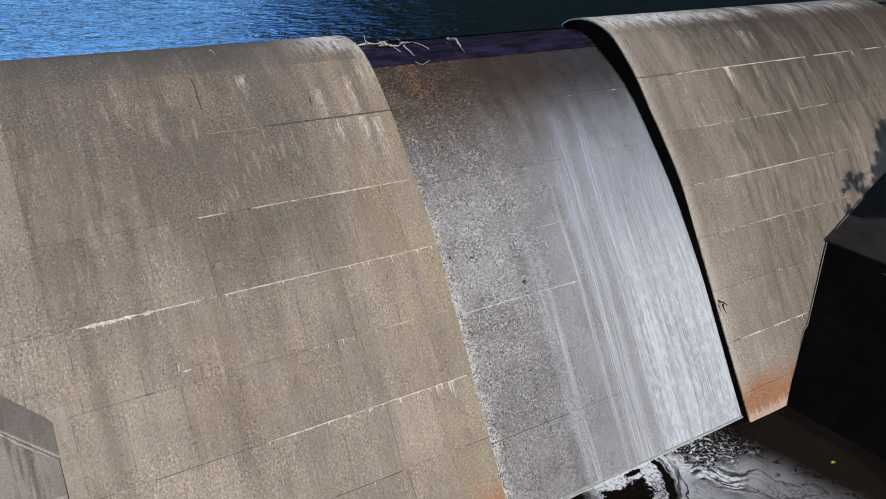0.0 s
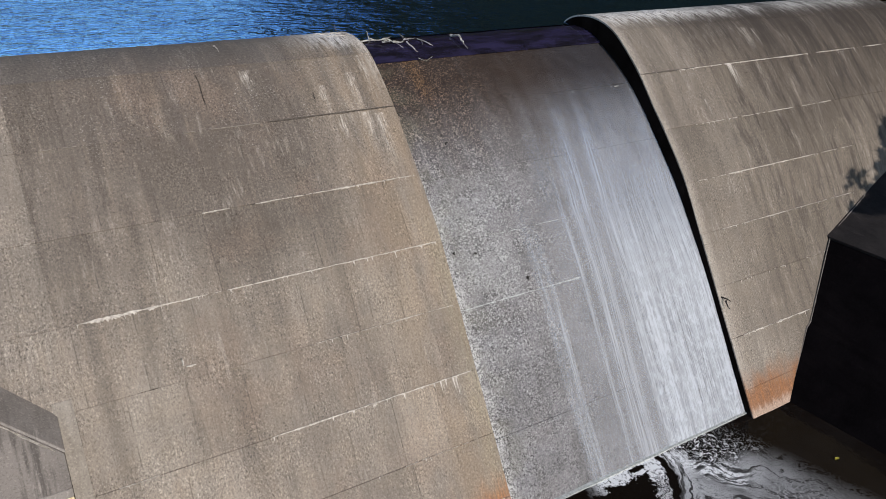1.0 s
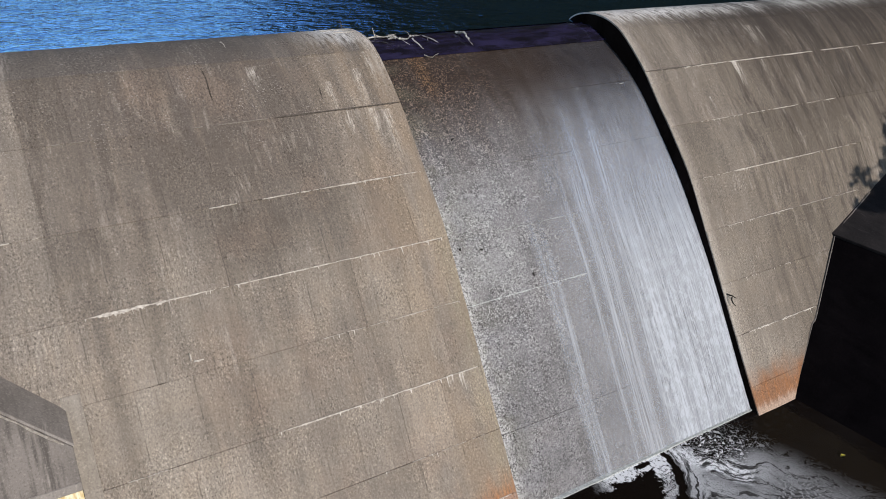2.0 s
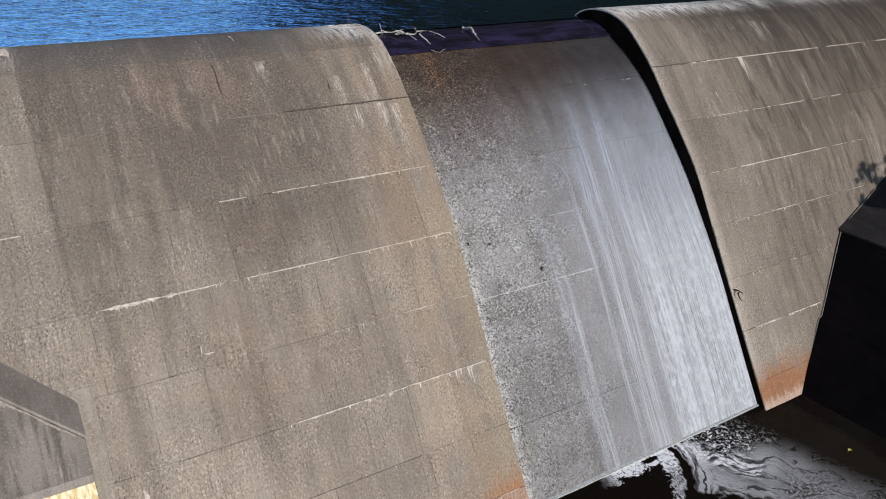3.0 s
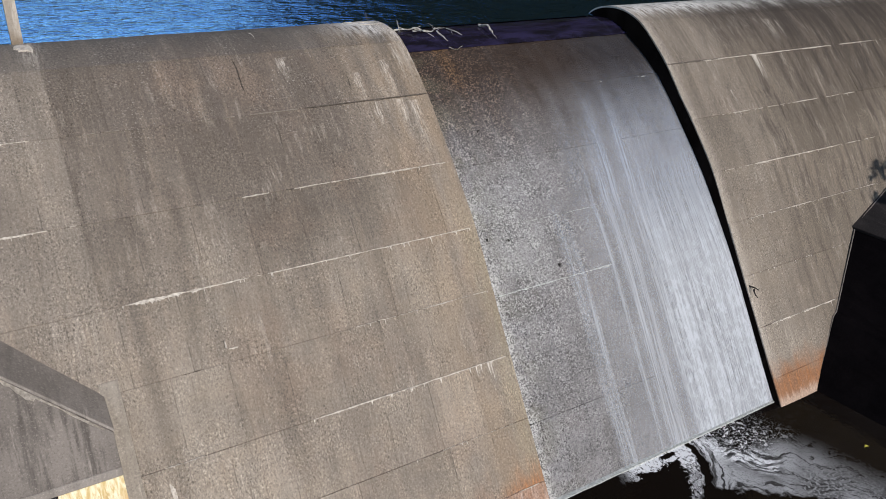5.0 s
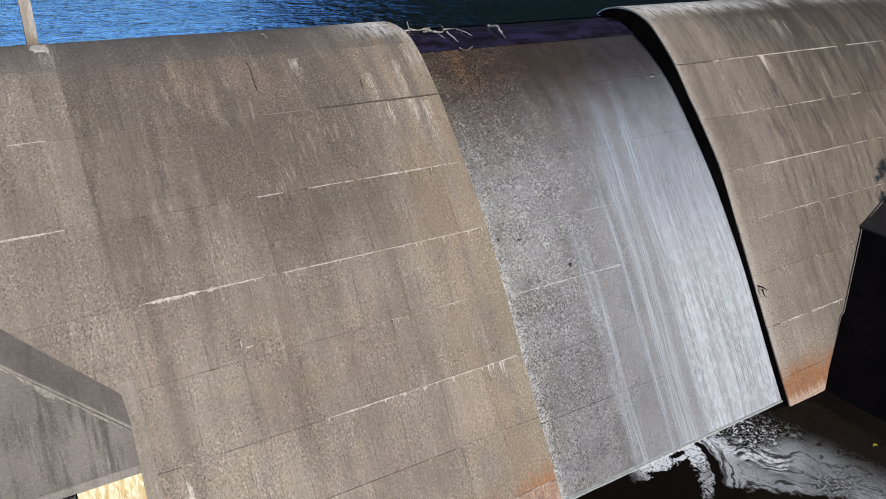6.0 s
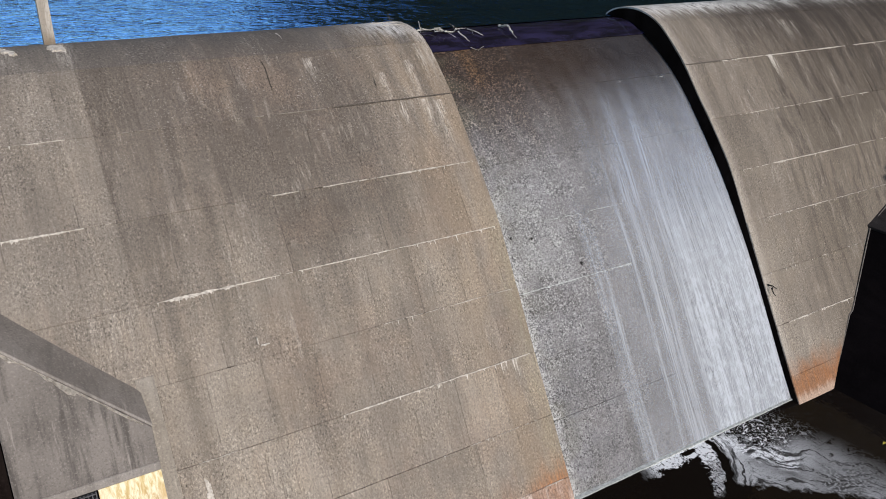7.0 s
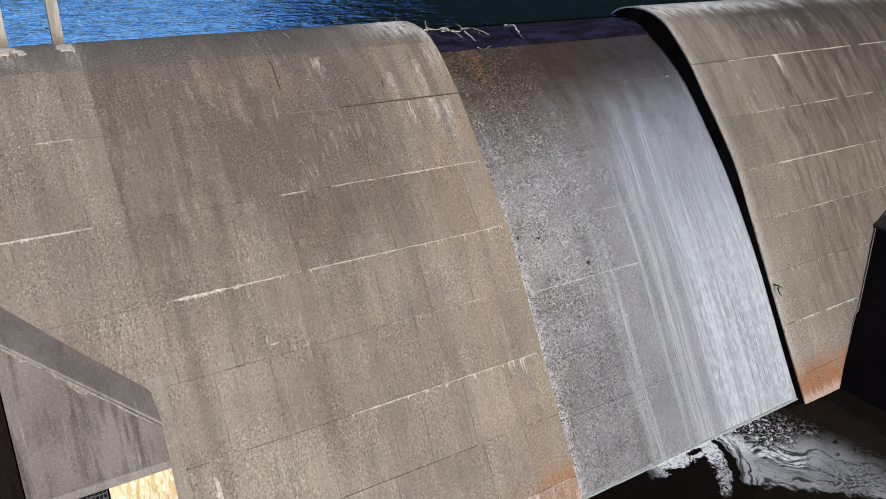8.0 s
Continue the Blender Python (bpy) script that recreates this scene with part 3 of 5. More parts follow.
def lip_water(name):
    n = Nodes(name)
    w = n.world()
    slick = n.noise(n.scaled(w, (0.5, 1.6, 1)), 1.6, 5, 0.62)
    # bluish patches stand for reflected sky, put into the base colour
    base = n.mix(n.span(slick, 0.36, 0.66), (0.009, 0.008, 0.013), (0.026, 0.022, 0.056))
    n.put(n.bsdf.inputs["IOR"], 1.33)
    return n.surface(base, n.span(slick, 0.3, 0.7, 0.05, 0.2), n.bump(n.noise(n.scaled(w, (0.7, 2.0, 1)), 3.0, 4), 0.4, 0.03), spec=0.5)


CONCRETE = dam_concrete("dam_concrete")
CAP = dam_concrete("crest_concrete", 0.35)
# near black: the shade on these faces is put into their colour
SHADE_BLACK = plain_concrete("shade_black_concrete", (0.010, 0.007, 0.006), (0.016, 0.012, 0.011), gloss=0.0)
LEDGE = plain_concrete("ledge_concrete", (0.23, 0.205, 0.18), (0.30, 0.27, 0.24), runs=0.3)
SCOURED = notch_concrete("scoured_concrete")
GREY = plain_concrete("grey_concrete", (0.155, 0.137, 0.121), (0.225, 0.20, 0.178), grain=26, runs=0.75)
# wall sides almost black, with their shade put into the colour
WALL = plain_concrete("shade_black_wall", (0.0035, 0.003, 0.0035), (0.006, 0.005, 0.0055), gloss=0.0, runs=0.3)
# paler than WALL: the brighter light on the top is put into colour
WALL_TOP = plain_concrete("lit_wall_top", (0.020, 0.018, 0.018), (0.034, 0.030, 0.029), gloss=0.1, runs=0.3)
WET_LIME = simple("wet_lime", (0.30, 0.315, 0.30), (0.56, 0.58, 0.56), 16, 0.7)
LIME = simple("lime", (0.36, 0.32, 0.27), (0.66, 0.61, 0.54), 16, 0.95)
DUST = simple("dusty_joint", (0.20, 0.175, 0.145), (0.33, 0.295, 0.25), 16, 0.95)
# dark for cracks and joints, and for ledge shadow painted along joints
GAP_SHADE = simple("gap_shade_concrete", (0.06, 0.05, 0.04), (0.13, 0.11, 0.09), 14, 0.95)
POST = post_concrete("post_concrete")
LAKE = lake_water("lake_water")
POOL = tail_water("pool_water")
FALL = falling_water("falling_water")
LIP = lip_water("lip_water")
BARK = simple("bark", (0.05, 0.04, 0.03), (0.11, 0.09, 0.07), 9, 0.95)
DRIFT = simple("bleached_wood", (0.16, 0.15, 0.12), (0.62, 0.59, 0.52), 7, 0.8)
LEAF = simple("leaf", (0.03, 0.05, 0.018), (0.07, 0.10, 0.03), 3, 0.6)
# woods and soil reddened, so the blue-tinted lake reflects them as olive
WOODS = simple("reddish_woods", (0.15, 0.078, 0.008), (0.26, 0.14, 0.016), 0.3, 0.8)
SOIL = simple("bank_soil", (0.05, 0.034, 0.008), (0.09, 0.06, 0.014), 0.4, 0.95)
STRAW = straw_colour("straw")
TWIG = simple("dark_twig", (0.012, 0.01, 0.008), (0.03, 0.026, 0.02), 9, 0.9)
STRIP = plain_concrete("pale_mortar", (0.25, 0.222, 0.185), (0.33, 0.295, 0.25), runs=0.3)
STEEL = simple("dark_steel", (0.03, 0.03, 0.035), (0.06, 0.06, 0.065), 8, 0.55, 0.6)


# ---------------------------------------------------------------- mesh helpers
def mesh_of(name, bm, material):
    me = bpy.data.meshes.new(name)
    bmesh.ops.recalc_face_normals(bm, faces=bm.faces)
    bm.to_mesh(me)
    bm.free()
    if material:
        me.materials.append(material)
    return me


def part(name, bm, material, parent=None, label=""):
    ob = new(name, mesh_of(name, bm, material))
    if parent is not None:
        ob.parent = parent
    return tagged(ob, label)


def from_lists(name, verts, faces, material, parent=None, uvs=None, smooth=False):
    me = bpy.data.meshes.new(name)
    me.from_pydata(verts, [], faces)
    if uvs is not None:
        layer = me.uv_layers.new(name="UVMap")
        flat = np.array([uvs[v] for f in faces for v in f], float).ravel()
        layer.data.foreach_set("uv", flat)
    if smooth:
        me.polygons.foreach_set("use_smooth", [True] * len(faces))
    me.materials.append(material)
    me.update()
    ob = new(name, me)
    if parent is not None:
        ob.parent = parent
    return ob


def box(bm, lo, hi, bevel=0.0):
    made = bmesh.ops.create_cube(bm, size=1.0)["verts"]
    c = [(a + b) / 2 for a, b in zip(lo, hi)]
    s = [b - a for a, b in zip(lo, hi)]
    for v in made:
        v.co = Vector([c[i] + v.co[i] * s[i] for i in range(3)])
    if bevel:
        edges = {e for v in made for e in v.link_edges}
        bmesh.ops.bevel(bm, geom=list(edges), offset=bevel, segments=2, profile=0.6, affect="EDGES")
    return bm


def tube(bm, points, radii, sides=8):
    rings = []
    for i, p in enumerate(points):
        p = Vector(p)
        d = (Vector(points[min(i + 1, len(points) - 1)]) - Vector(points[max(i - 1, 0)])).normalized()
        a = d.orthogonal().normalized()
        b = d.cross(a)
        rings.append([bm.verts.new(p + radii[i] * (math.cos(t) * a + math.sin(t) * b)) for t in [2 * math.pi * k / sides for k in range(sides)]])
    for r, s in zip(rings, rings[1:]):
        for k in range(sides):
            bm.faces.new((r[k], r[(k + 1) % sides], s[(k + 1) % sides], s[k]))
    bm.faces.new(rings[0][::-1])
    bm.faces.new(rings[-1])
    return bm


# ---------------------------------------------------------------- the dam's sections
BLOCK = [(1.32, 8.9), (1.2, 9.34), (0.8, 9.66), (0.2, 9.84), (-0.5, 9.88), (-1.2, 9.75), (-1.9, 9.40), (-2.95, 8.60), (-3.83, 7.75),
         (-4.68, 6.95), (-5.75, 5.83), (-6.8, 4.41), (-7.8, 3.03), (-8.8, 1.66), (-9.75, 0.36), (-10.6, -0.8)]
NOTCH = [(1.5, 8.8), (1.0, 9.25), (0.4, 9.40), (-0.2, 9.37), (-0.85, 9.15), (-1.9, 8.62), (-3.0, 7.86), (-4.12, 6.83), (-5.35, 5.60),
         (-6.55, 4.20), (-7.55, 2.93), (-8.6, 1.48), (-9.93, -0.36), (-10.3, -0.88)]


def smooth_line(points, step=0.12):
    """A smooth line through the points, as (y, z, distance along it)."""
    p = [Vector((a, b)) for a, b in points]
    p = [2 * p[0] - p[1], *p, 2 * p[-1] - p[-2]]
    line = []
    for a, b, c, d in zip(p, p[1:], p[2:], p[3:]):
        count = max(2, int((c - b).length / step))
        for k in range(count):
            t = k / count
            line.append(0.5 * (2 * b + (c - a) * t + (2 * a - 5 * b + 4 * c - d) * t * t + (3 * b - a - 3 * c + d) * t ** 3))
    line.append(p[-2])
    out, s = [], 0.0
    for i, q in enumerate(line):
        s += (q - line[i - 1]).length if i else 0.0
        out.append((q.x, q.y, s))
    return np.array(out)


def at_distance(line, s):
    y, z = np.interp(s, line[:, 2], line[:, 0]), np.interp(s, line[:, 2], line[:, 1])
    e = 0.05
    dy = np.interp(s + e, line[:, 2], line[:, 0]) - np.interp(s - e, line[:, 2], line[:, 0])
    dz = np.interp(s + e, line[:, 2], line[:, 1]) - np.interp(s - e, line[:, 2], line[:, 1])
    length = math.hypot(dy, dz) or 1.0
    return y, z, dz / length, -dy / length  # place and outward normal


def distance_of(line, z=None, y=None):
    k = int(np.argmax(line[:, 1]))
    if y is not None:
        return float(np.interp(-y, -line[:, 0], line[:, 2]))
    return float(np.interp(-z, -line[k:, 1], line[k:, 2]))


def panel(name, line, x0, x1, s0, s1, material, parent, proud=0.0, gap=0.004, depth=0.045, rough=0.0, seed=0):
    """One cast lift: a curved slab with open joints round it."""
    x0, x1, s0, s1 = x0 + 0.2 * gap, x1 - 0.2 * gap, s0 + gap, s1 - gap
    nx, ns = max(2, int((x1 - x0) / 0.45)), max(2, int((s1 - s0) / 0.16))
    rng = random.Random(seed)
    shift = rng.random() * 50
    chip = 0.008
    verts, uvs, faces = [], [], []
    cols = [x0, x0 + chip] + [x0 + (x1 - x0) * i / nx for i in range(1, nx)] + [x1 - chip, x1]
    rows = [s0, s0 + chip] + [s0 + (s1 - s0) * j / ns for j in range(1, ns)] + [s1 - chip, s1]
    for j, s in enumerate(rows):
        y, z, ny, nz = at_distance(line, s)
        for i, x in enumerate(cols):
            edge = -chip if j in (0, len(rows) - 1) else -0.3 * chip if i in (0, len(cols) - 1) else 0.0
            o = proud + edge + rough * noise.noise((x * 0.9 + shift, s * 0.9, 0.3))
            wob = 0.006 * noise.noise((x * 2.5, s * 2.5, shift))
            verts.append((x, y + ny * o, z + nz * o + (wob if edge else 0)))
            uvs.append((x, s))
    w = len(cols)
    for j in range(len(rows) - 1):
        for i in range(w - 1):
            faces.append((j * w + i, j * w + i + 1, (j + 1) * w + i + 1, (j + 1) * w + i))
    loop = [i for i in range(w)] + [j * w + w - 1 for j in range(1, len(rows))] + [(len(rows) - 1) * w + i for i in range(w - 2, -1, -1)] + [j * w for j in range(len(rows) - 2, 0, -1)]
    back = len(verts)
    for k in loop:
        x, s = uvs[k]
        y, z, ny, nz = at_distance(line, s)
        verts.append((x, y - ny * depth, z - nz * depth))
        uvs.append((x, s))
    m = len(loop)
    for k in range(m):
        faces.append((loop[(k + 1) % m], loop[k], back + k, back + (k + 1) % m))
    return from_lists(name, verts, faces, material, parent, uvs, smooth=False)


def core(name, line, x0, x1, inset, material):
    """The body of one section behind its lifts, from the crest down into the ground."""
    ring = []
    for s in np.linspace(0, line[-1, 2], 60):
        y, z, ny, nz = at_distance(line, s)
        ring.append((y - ny * inset, z - nz * inset))
    ring += [(ring[-1][0], -3.0), (ring[0][0], -3.0)]
    k = len(ring)
    verts = [(x0, y, z) for y, z in ring] + [(x1, y, z) for y, z in ring]
    faces = [tuple(range(k))[::-1], tuple(range(k, 2 * k))] + [(i, (i + 1) % k, k + (i + 1) % k, k + i) for i in range(k)]
    uvs = [(v[0], v[2]) for v in verts]
    ob = from_lists(name, verts, faces, material, None, uvs)
    # the end faces get the near-black shade colour
    ob.data.materials.append(SHADE_BLACK)
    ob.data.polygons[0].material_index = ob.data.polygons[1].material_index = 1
    return tagged(ob, kind="structure", category="dam")


BLOCK_LINE, NOTCH_LINE = smooth_line(BLOCK), smooth_line(NOTCH)
LIFTS = (8.55, 7.13, 5.77, 4.40, 2.98, 1.62, 0.28)


def high_section(name, x0, x1, seed, label):
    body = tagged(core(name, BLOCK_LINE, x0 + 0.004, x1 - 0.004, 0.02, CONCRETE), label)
    cuts = [0.0, distance_of(BLOCK_LINE, y=-1.5)] + [distance_of(BLOCK_LINE, z=z) for z in LIFTS] + [BLOCK_LINE[-1, 2]]
    rng = random.Random(seed)
    for k, (a, b) in enumerate(zip(cuts, cuts[1:])):
        panel("panel", BLOCK_LINE, x0, x1, a, b, CONCRETE if k or x0 > 18 else CAP, body, proud=rng.uniform(-0.012, 0.012), rough=0.014, seed=seed * 20 + k)
    return body


def low_section(name, x0, x1, seed, label):
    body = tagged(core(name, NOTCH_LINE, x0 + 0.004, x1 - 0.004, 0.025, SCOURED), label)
    cuts = [0.0, distance_of(NOTCH_LINE, y=-0.9)] + [distance_of(NOTCH_LINE, z=z - 0.37) for z in LIFTS[:-1]] + [NOTCH_LINE[-1, 2]]
    rng = random.Random(seed)
    for k, (a, b) in enumerate(zip(cuts, cuts[1:])):
        panel("panel", NOTCH_LINE, x0, x1, a, b, SCOURED, body, proud=rng.uniform(-0.004, 0.004), rough=0.02, seed=seed * 20 + k)
    return body


W = 9.14
high_section("dam_section_1", -3 * W, -2 * W, 1, "tan weathered concrete dam section with cast lifts")
high_section("dam_section_2", -2 * W, -W, 2, "tan weathered concrete dam section with cast lifts")
high_section("dam_section_3", -W, 0.0, 3, "tan weathered concrete dam section under the crest posts")
high_section("dam_section_4", 0.0, W, 4, "brown streaked concrete dam section beside the overflow notch")
low_section("dam_section_5", W, 2 * W, 5, "wet dark scoured concrete overflow notch section")
high_section("dam_section_6", 2 * W, 3 * W, 6, "sunlit tan concrete dam section beside the notch")
high_section("dam_section_7", 3 * W, 34.7, 7, "tan streaked concrete dam section near the bank")
low_section("dam_section_8", 34.7, 46.0, 8, "dark concrete section of the dam by the bank")


# ---------------------------------------------------------------- ground, lake, pool
def ground_height(x, y):
    if y > 1.2:
        z = 5.0
        # unseen steep shore, raised to darken what the lake reflects there
        shore = x - 0.26 * y - 37.0
        z = max(z, min(9.0 + shore * 5.0, 130.0)) if shore > -2 else z
        z = max(z, min(9.0 + (-x - 120) * 0.1, 30.0))
        far = math.hypot(x, y)
        z = max(z, min(8.0 + (far - 420) * 0.08, 40.0))
    else:
        z = -2.6
        if x > 24.4:
            # steeper past 39 m, out of view, to cut sky light on the bank
            z = 3.1 + (x - 24.4) * 0.28 + max(0.0, x - 39.0) * 0.6
        if x < -22:
            z = min(-2.6 + (-22 - x) * 0.8, 10.0)
    return z


xs = sorted({round(v, 2) for v in [*np.linspace(-700, -60, 17), *np.linspace(-50, 80, 66), *np.linspace(90, 700, 25), 24.39, 24.41]})
ys = sorted({round(v, 2) for v in [*np.linspace(-700, -60, 17), *np.linspace(-50, 0, 21), 1.19, 1.3, *np.linspace(4, 90, 30), *np.linspace(100, 700, 25)]})
gv = [(x, y, ground_height(x, y) + (0.5 * noise.noise((x * 0.1, y * 0.1, 0)) if abs(x) > 30 else 0)) for y in ys for x in xs]
gf = [(j * len(xs) + i, j * len(xs) + i + 1, (j + 1) * len(xs) + i + 1, (j + 1) * len(xs) + i) for j in range(len(ys) - 1) for i in range(len(xs) - 1)]
tagged(from_lists("ground", gv, gf, SOIL), "brown and green earth of the river banks", "ground", kind="structure")

bm = bmesh.new()
for v in ((-650, 0.7, 9.43), (650, 0.7, 9.43), (650, 650, 9.43), (-650, 650, 9.43)):
    bm.verts.new(v)
bm.faces.new(bm.verts)
tagged(part("water_lake", bm, LAKE), "blue rippled lake behind the dam", "water", kind="structure")
bm = bmesh.new()
for v in ((-23, -400, -0.45), (25, -400, -0.45), (25, -9.4, -0.45), (-23, -9.4, -0.45)):
    bm.verts.new(v)
bm.faces.new(bm.verts)
tagged(part("water_pool", bm, POOL), "dark brown pool with white swirling foam", "water", kind="structure")


def sheet(name, line, x0, x1, s0, s1, lift, material, ripple=0.01):
    nx, ns = int((x1 - x0) / 0.12), int((s1 - s0) / 0.12)
    verts, uvs = [], []
    for j in range(ns + 1):
        s = s0 + (s1 - s0) * j / ns
        y, z, ny, nz = at_distance(line, s)
        for i in range(nx + 1):
            x = x0 + (x1 - x0) * i / nx
            o = lift + ripple * noise.noise((x * 2.2, s * 0.5, 0))
            verts.append((x, y + ny * o, z + nz * o))
            uvs.append((x, s))
    faces = [(j * (nx + 1) + i, j * (nx + 1) + i + 1, (j + 1) * (nx + 1) + i + 1, (j + 1) * (nx + 1) + i) for j in range(ns) for i in range(nx)]
    return from_lists(name, verts, faces, material, None, uvs, smooth=True)


s_lip = distance_of(NOTCH_LINE, y=-0.95)
tagged(sheet("water_lip", NOTCH_LINE, W + 0.01, 2 * W - 0.01, 0.3, s_lip, 0.045, LIP), "smooth dark water sliding over the notch crest", "water", kind="structure")
tagged(sheet("water_fall", NOTCH_LINE, W + 1.5, 2 * W - 0.02, s_lip, distance_of(NOTCH_LINE, z=-0.42), 0.035, FALL), "thin white sheet of water streaming down the notch", "water", kind="structure")

# toe of the notch, a narrow ledge awash at the pool's edge
bm = bmesh.new()
for k in range(31):
    x = W + 0.01 + (W - 0.02) * k / 30
    y = -10.07 + 0.02 * noise.noise((x * 1.7, 2.0, 0))
    bm.verts.new((x, -9.75, -0.405))
    bm.verts.new((x, y, -0.41 + 0.006 * noise.noise((x * 3, 1.0, 0))))
    bm.verts.new((x, y - 0.02, -0.7))
bm.verts.ensure_lookup_table()
for k in range(30):
    for q in range(2):
        bm.faces.new([bm.verts[3 * k + q], bm.verts[3 * k + 3 + q], bm.verts[3 * k + 4 + q], bm.verts[3 * k + 1 + q]])
part("toe_ledge", bm, WET_LIME, bpy.data.objects["dam_section_5"], "pale wet ledge")

# ---------------------------------------------------------------- training wall on the right bank
def bank_wall(name, prof, material, label):
    """A length of the wall: its section swept downstream from inside the dam."""
    bm = bmesh.new()
    a = [bm.verts.new((x, -5.6, z)) for x, z in prof]
    b = [bm.verts.new((x + 4.0, -30.0, z)) for x, z in prof]
    bm.faces.new(a)
    bm.faces.new(b[::-1])
    for i in range(len(prof)):
        k = (i + 1) % len(prof)
        bm.faces.new((a[i], a[k], b[k], b[i]))
    bmesh.ops.bevel(bm, geom=bm.edges[:], offset=0.03, segments=2, profile=0.6, affect="EDGES")
    return tagged(part(name, bm, material), label, "wall", kind="structure")


bank_wall("wall_right", [(19.17, -0.9), (19.29, -0.45), (21.27, 1.22), (21.49, 1.28), (23.98, 3.3), (30.5, 5.2), (30.5, -2.8), (19.5, -2.8)], WALL, "concrete training wall beside the pool, its shade painted black")
bank_wall("wall_coping", [(23.96, 3.28), (23.94, 3.4), (30.5, 5.3), (30.5, 5.17)], WALL_TOP, "sloping wall coping, dark grey with its brighter light painted in")

# thin tube added for the pale line along the wall's edge
bm = bmesh.new()
edge = [(20.05, -10.33, -0.5), (21.86, -9.16, 1.22), (22.08, -9.1, 1.3), (24.38, -7.6, 3.4), (27.0, -6.98, 4.25)]
tube(bm, edge, [0.022] * len(edge), 6)
tagged(part("trim_edge", bm, GREY), "thin pale line added where the training wall meets the dam", "mortar", kind="structure")

# ---------------------------------------------------------------- outlet box on the left
def front_y(z):
    """The box's battered front."""
    return -7.9 - 0.57 * (4.4 - z)


def prism(name, corners, material, parent, back=-5.0, inset=0.0):
    """A slab of the box between its battered front and the dam, from corners (x, z)."""
    bm = bmesh.new()
    a = [bm.verts.new((x, front_y(z) + inset, z)) for x, z in corners]
    b = [bm.verts.new((x, back, z)) for x, z in corners]
    bm.faces.new(a)
    bm.faces.new(b[::-1])
    for i in range(len(corners)):
        k = (i + 1) % len(corners)
        bm.faces.new((a[i], a[k], b[k], b[i]))
    bmesh.ops.bevel(bm, geom=[e for e in bm.edges], offset=0.02, segments=2, profile=0.6, affect="EDGES")
    return part(name, bm, material, parent)


outlet = tagged(new("outlet_box"), "grey stained battered concrete outlet box on the dam face", "concrete box")
front = prism("front_wall", [(-2.82, 6.42), (-0.36, 4.36), (-0.36, 3.78), (-2.82, 3.78)], GREY, outlet)
prism("sill", [(-2.82, 3.78), (-0.36, 3.78), (-0.36, 3.64), (-2.82, 3.64)], LEDGE, outlet, inset=-0.015)
prism("coping", [(-2.84, 6.47), (-0.34, 4.42), (-0.34, 4.36), (-2.84, 6.41)], LEDGE, outlet, inset=0.0)
panel("strip", BLOCK_LINE, -0.40, -0.03, distance_of(BLOCK_LINE, z=4.62), distance_of(BLOCK_LINE, z=0.0), STRIP, outlet, proud=0.035, rough=0.01, seed=91)
# black block added where only shade lies beside the box
prism("shade_block", [(-5.4, 6.3), (-2.86, 6.3), (-2.86, -0.9), (-5.4, -0.9)], SHADE_BLACK, outlet, inset=0.5)
prism("base", [(-2.82, 3.64), (-0.36, 3.64), (-0.36, -0.9), (-2.82, -0.9)], SHADE_BLACK, outlet, inset=0.35)


bm = bmesh.new()
last = None
for i in range(70):
    x = -2.7 + 2.2 * i / 69
    z = 6.40 - (x + 2.82) * 0.832
    g = max(0.0, 0.5 + 0.9 * noise.noise((x * 2.1, 3.3, 0)) + 0.5 * noise.noise((x * 9, 1.3, 0)))
    deep = 0.02 + g * (0.12 if x < -1.5 else 0.045) * min(1.0, (i + 1) / 10, (70 - i) / 10)
    pair = [bm.verts.new((x, front_y(zz) - 0.012, zz)) for zz in (z, z - deep)]
    if last:
        bm.faces.new((last[0], last[1], pair[1], pair[0]))
    last = pair
bmesh.ops.solidify(bm, geom=bm.faces[:], thickness=0.012)
part("lime_crust", bm, LIME, front, "pale lime crust under the coping")


def sloped_panel(bm, x0, x1, z0, z1, lift, thick):
    """A thin slab lying on the battered front."""
    q = [(x0, front_y(z0) - lift, z0), (x1, front_y(z0) - lift, z0), (x1, front_y(z1) - lift, z1), (x0, front_y(z1) - lift, z1)]
    a = [bm.verts.new(v) for v in q]
    b = [bm.verts.new((v[0], v[1] + thick, v[2])) for v in q]
    bm.faces.new(a)
    bm.faces.new(b[::-1])
    for i in range(4):
        k = (i + 1) % 4
        bm.faces.new((a[i], a[k], b[k], b[i]))


# slab standing in for an unidentified bright surface under the sill
bm = bmesh.new()
sloped_panel(bm, -1.5, -0.37, 3.63, 2.3, 0.0, 0.36)
tagged(part("yellow_slab", bm, STRAW), "bright yellow sloping slab put in under the outlet sill", "board")

grate = tagged(new("steel_grate"), "small dark steel grate under the outlet sill", "grate")
for i in range(9):
    bm = bmesh.new()
    x = -2.1 + i * 0.068
    sloped_panel(bm, x, x + 0.02, 3.62, 3.0, 0.0, 0.36)
    part("bar", bm, STEEL, grate)
for i in range(8):
    bm = bmesh.new()
    z = 3.6 - i * 0.08
    sloped_panel(bm, -2.1, -1.53, z, z - 0.02, 0.012, 0.372)
    part("crossbar", bm, STEEL, grate)

# ---------------------------------------------------------------- posts on the crest
for x in (-0.28, -1.46):
    bm = bmesh.new()
    top = 12.4
    box(bm, (x - 0.125, 0.06, 9.72), (x + 0.125, 0.34, top), 0.02)
    tagged(part("crest_post", bm, POST), "pale weathered concrete post standing on the crest", "post", "posts on the crest")


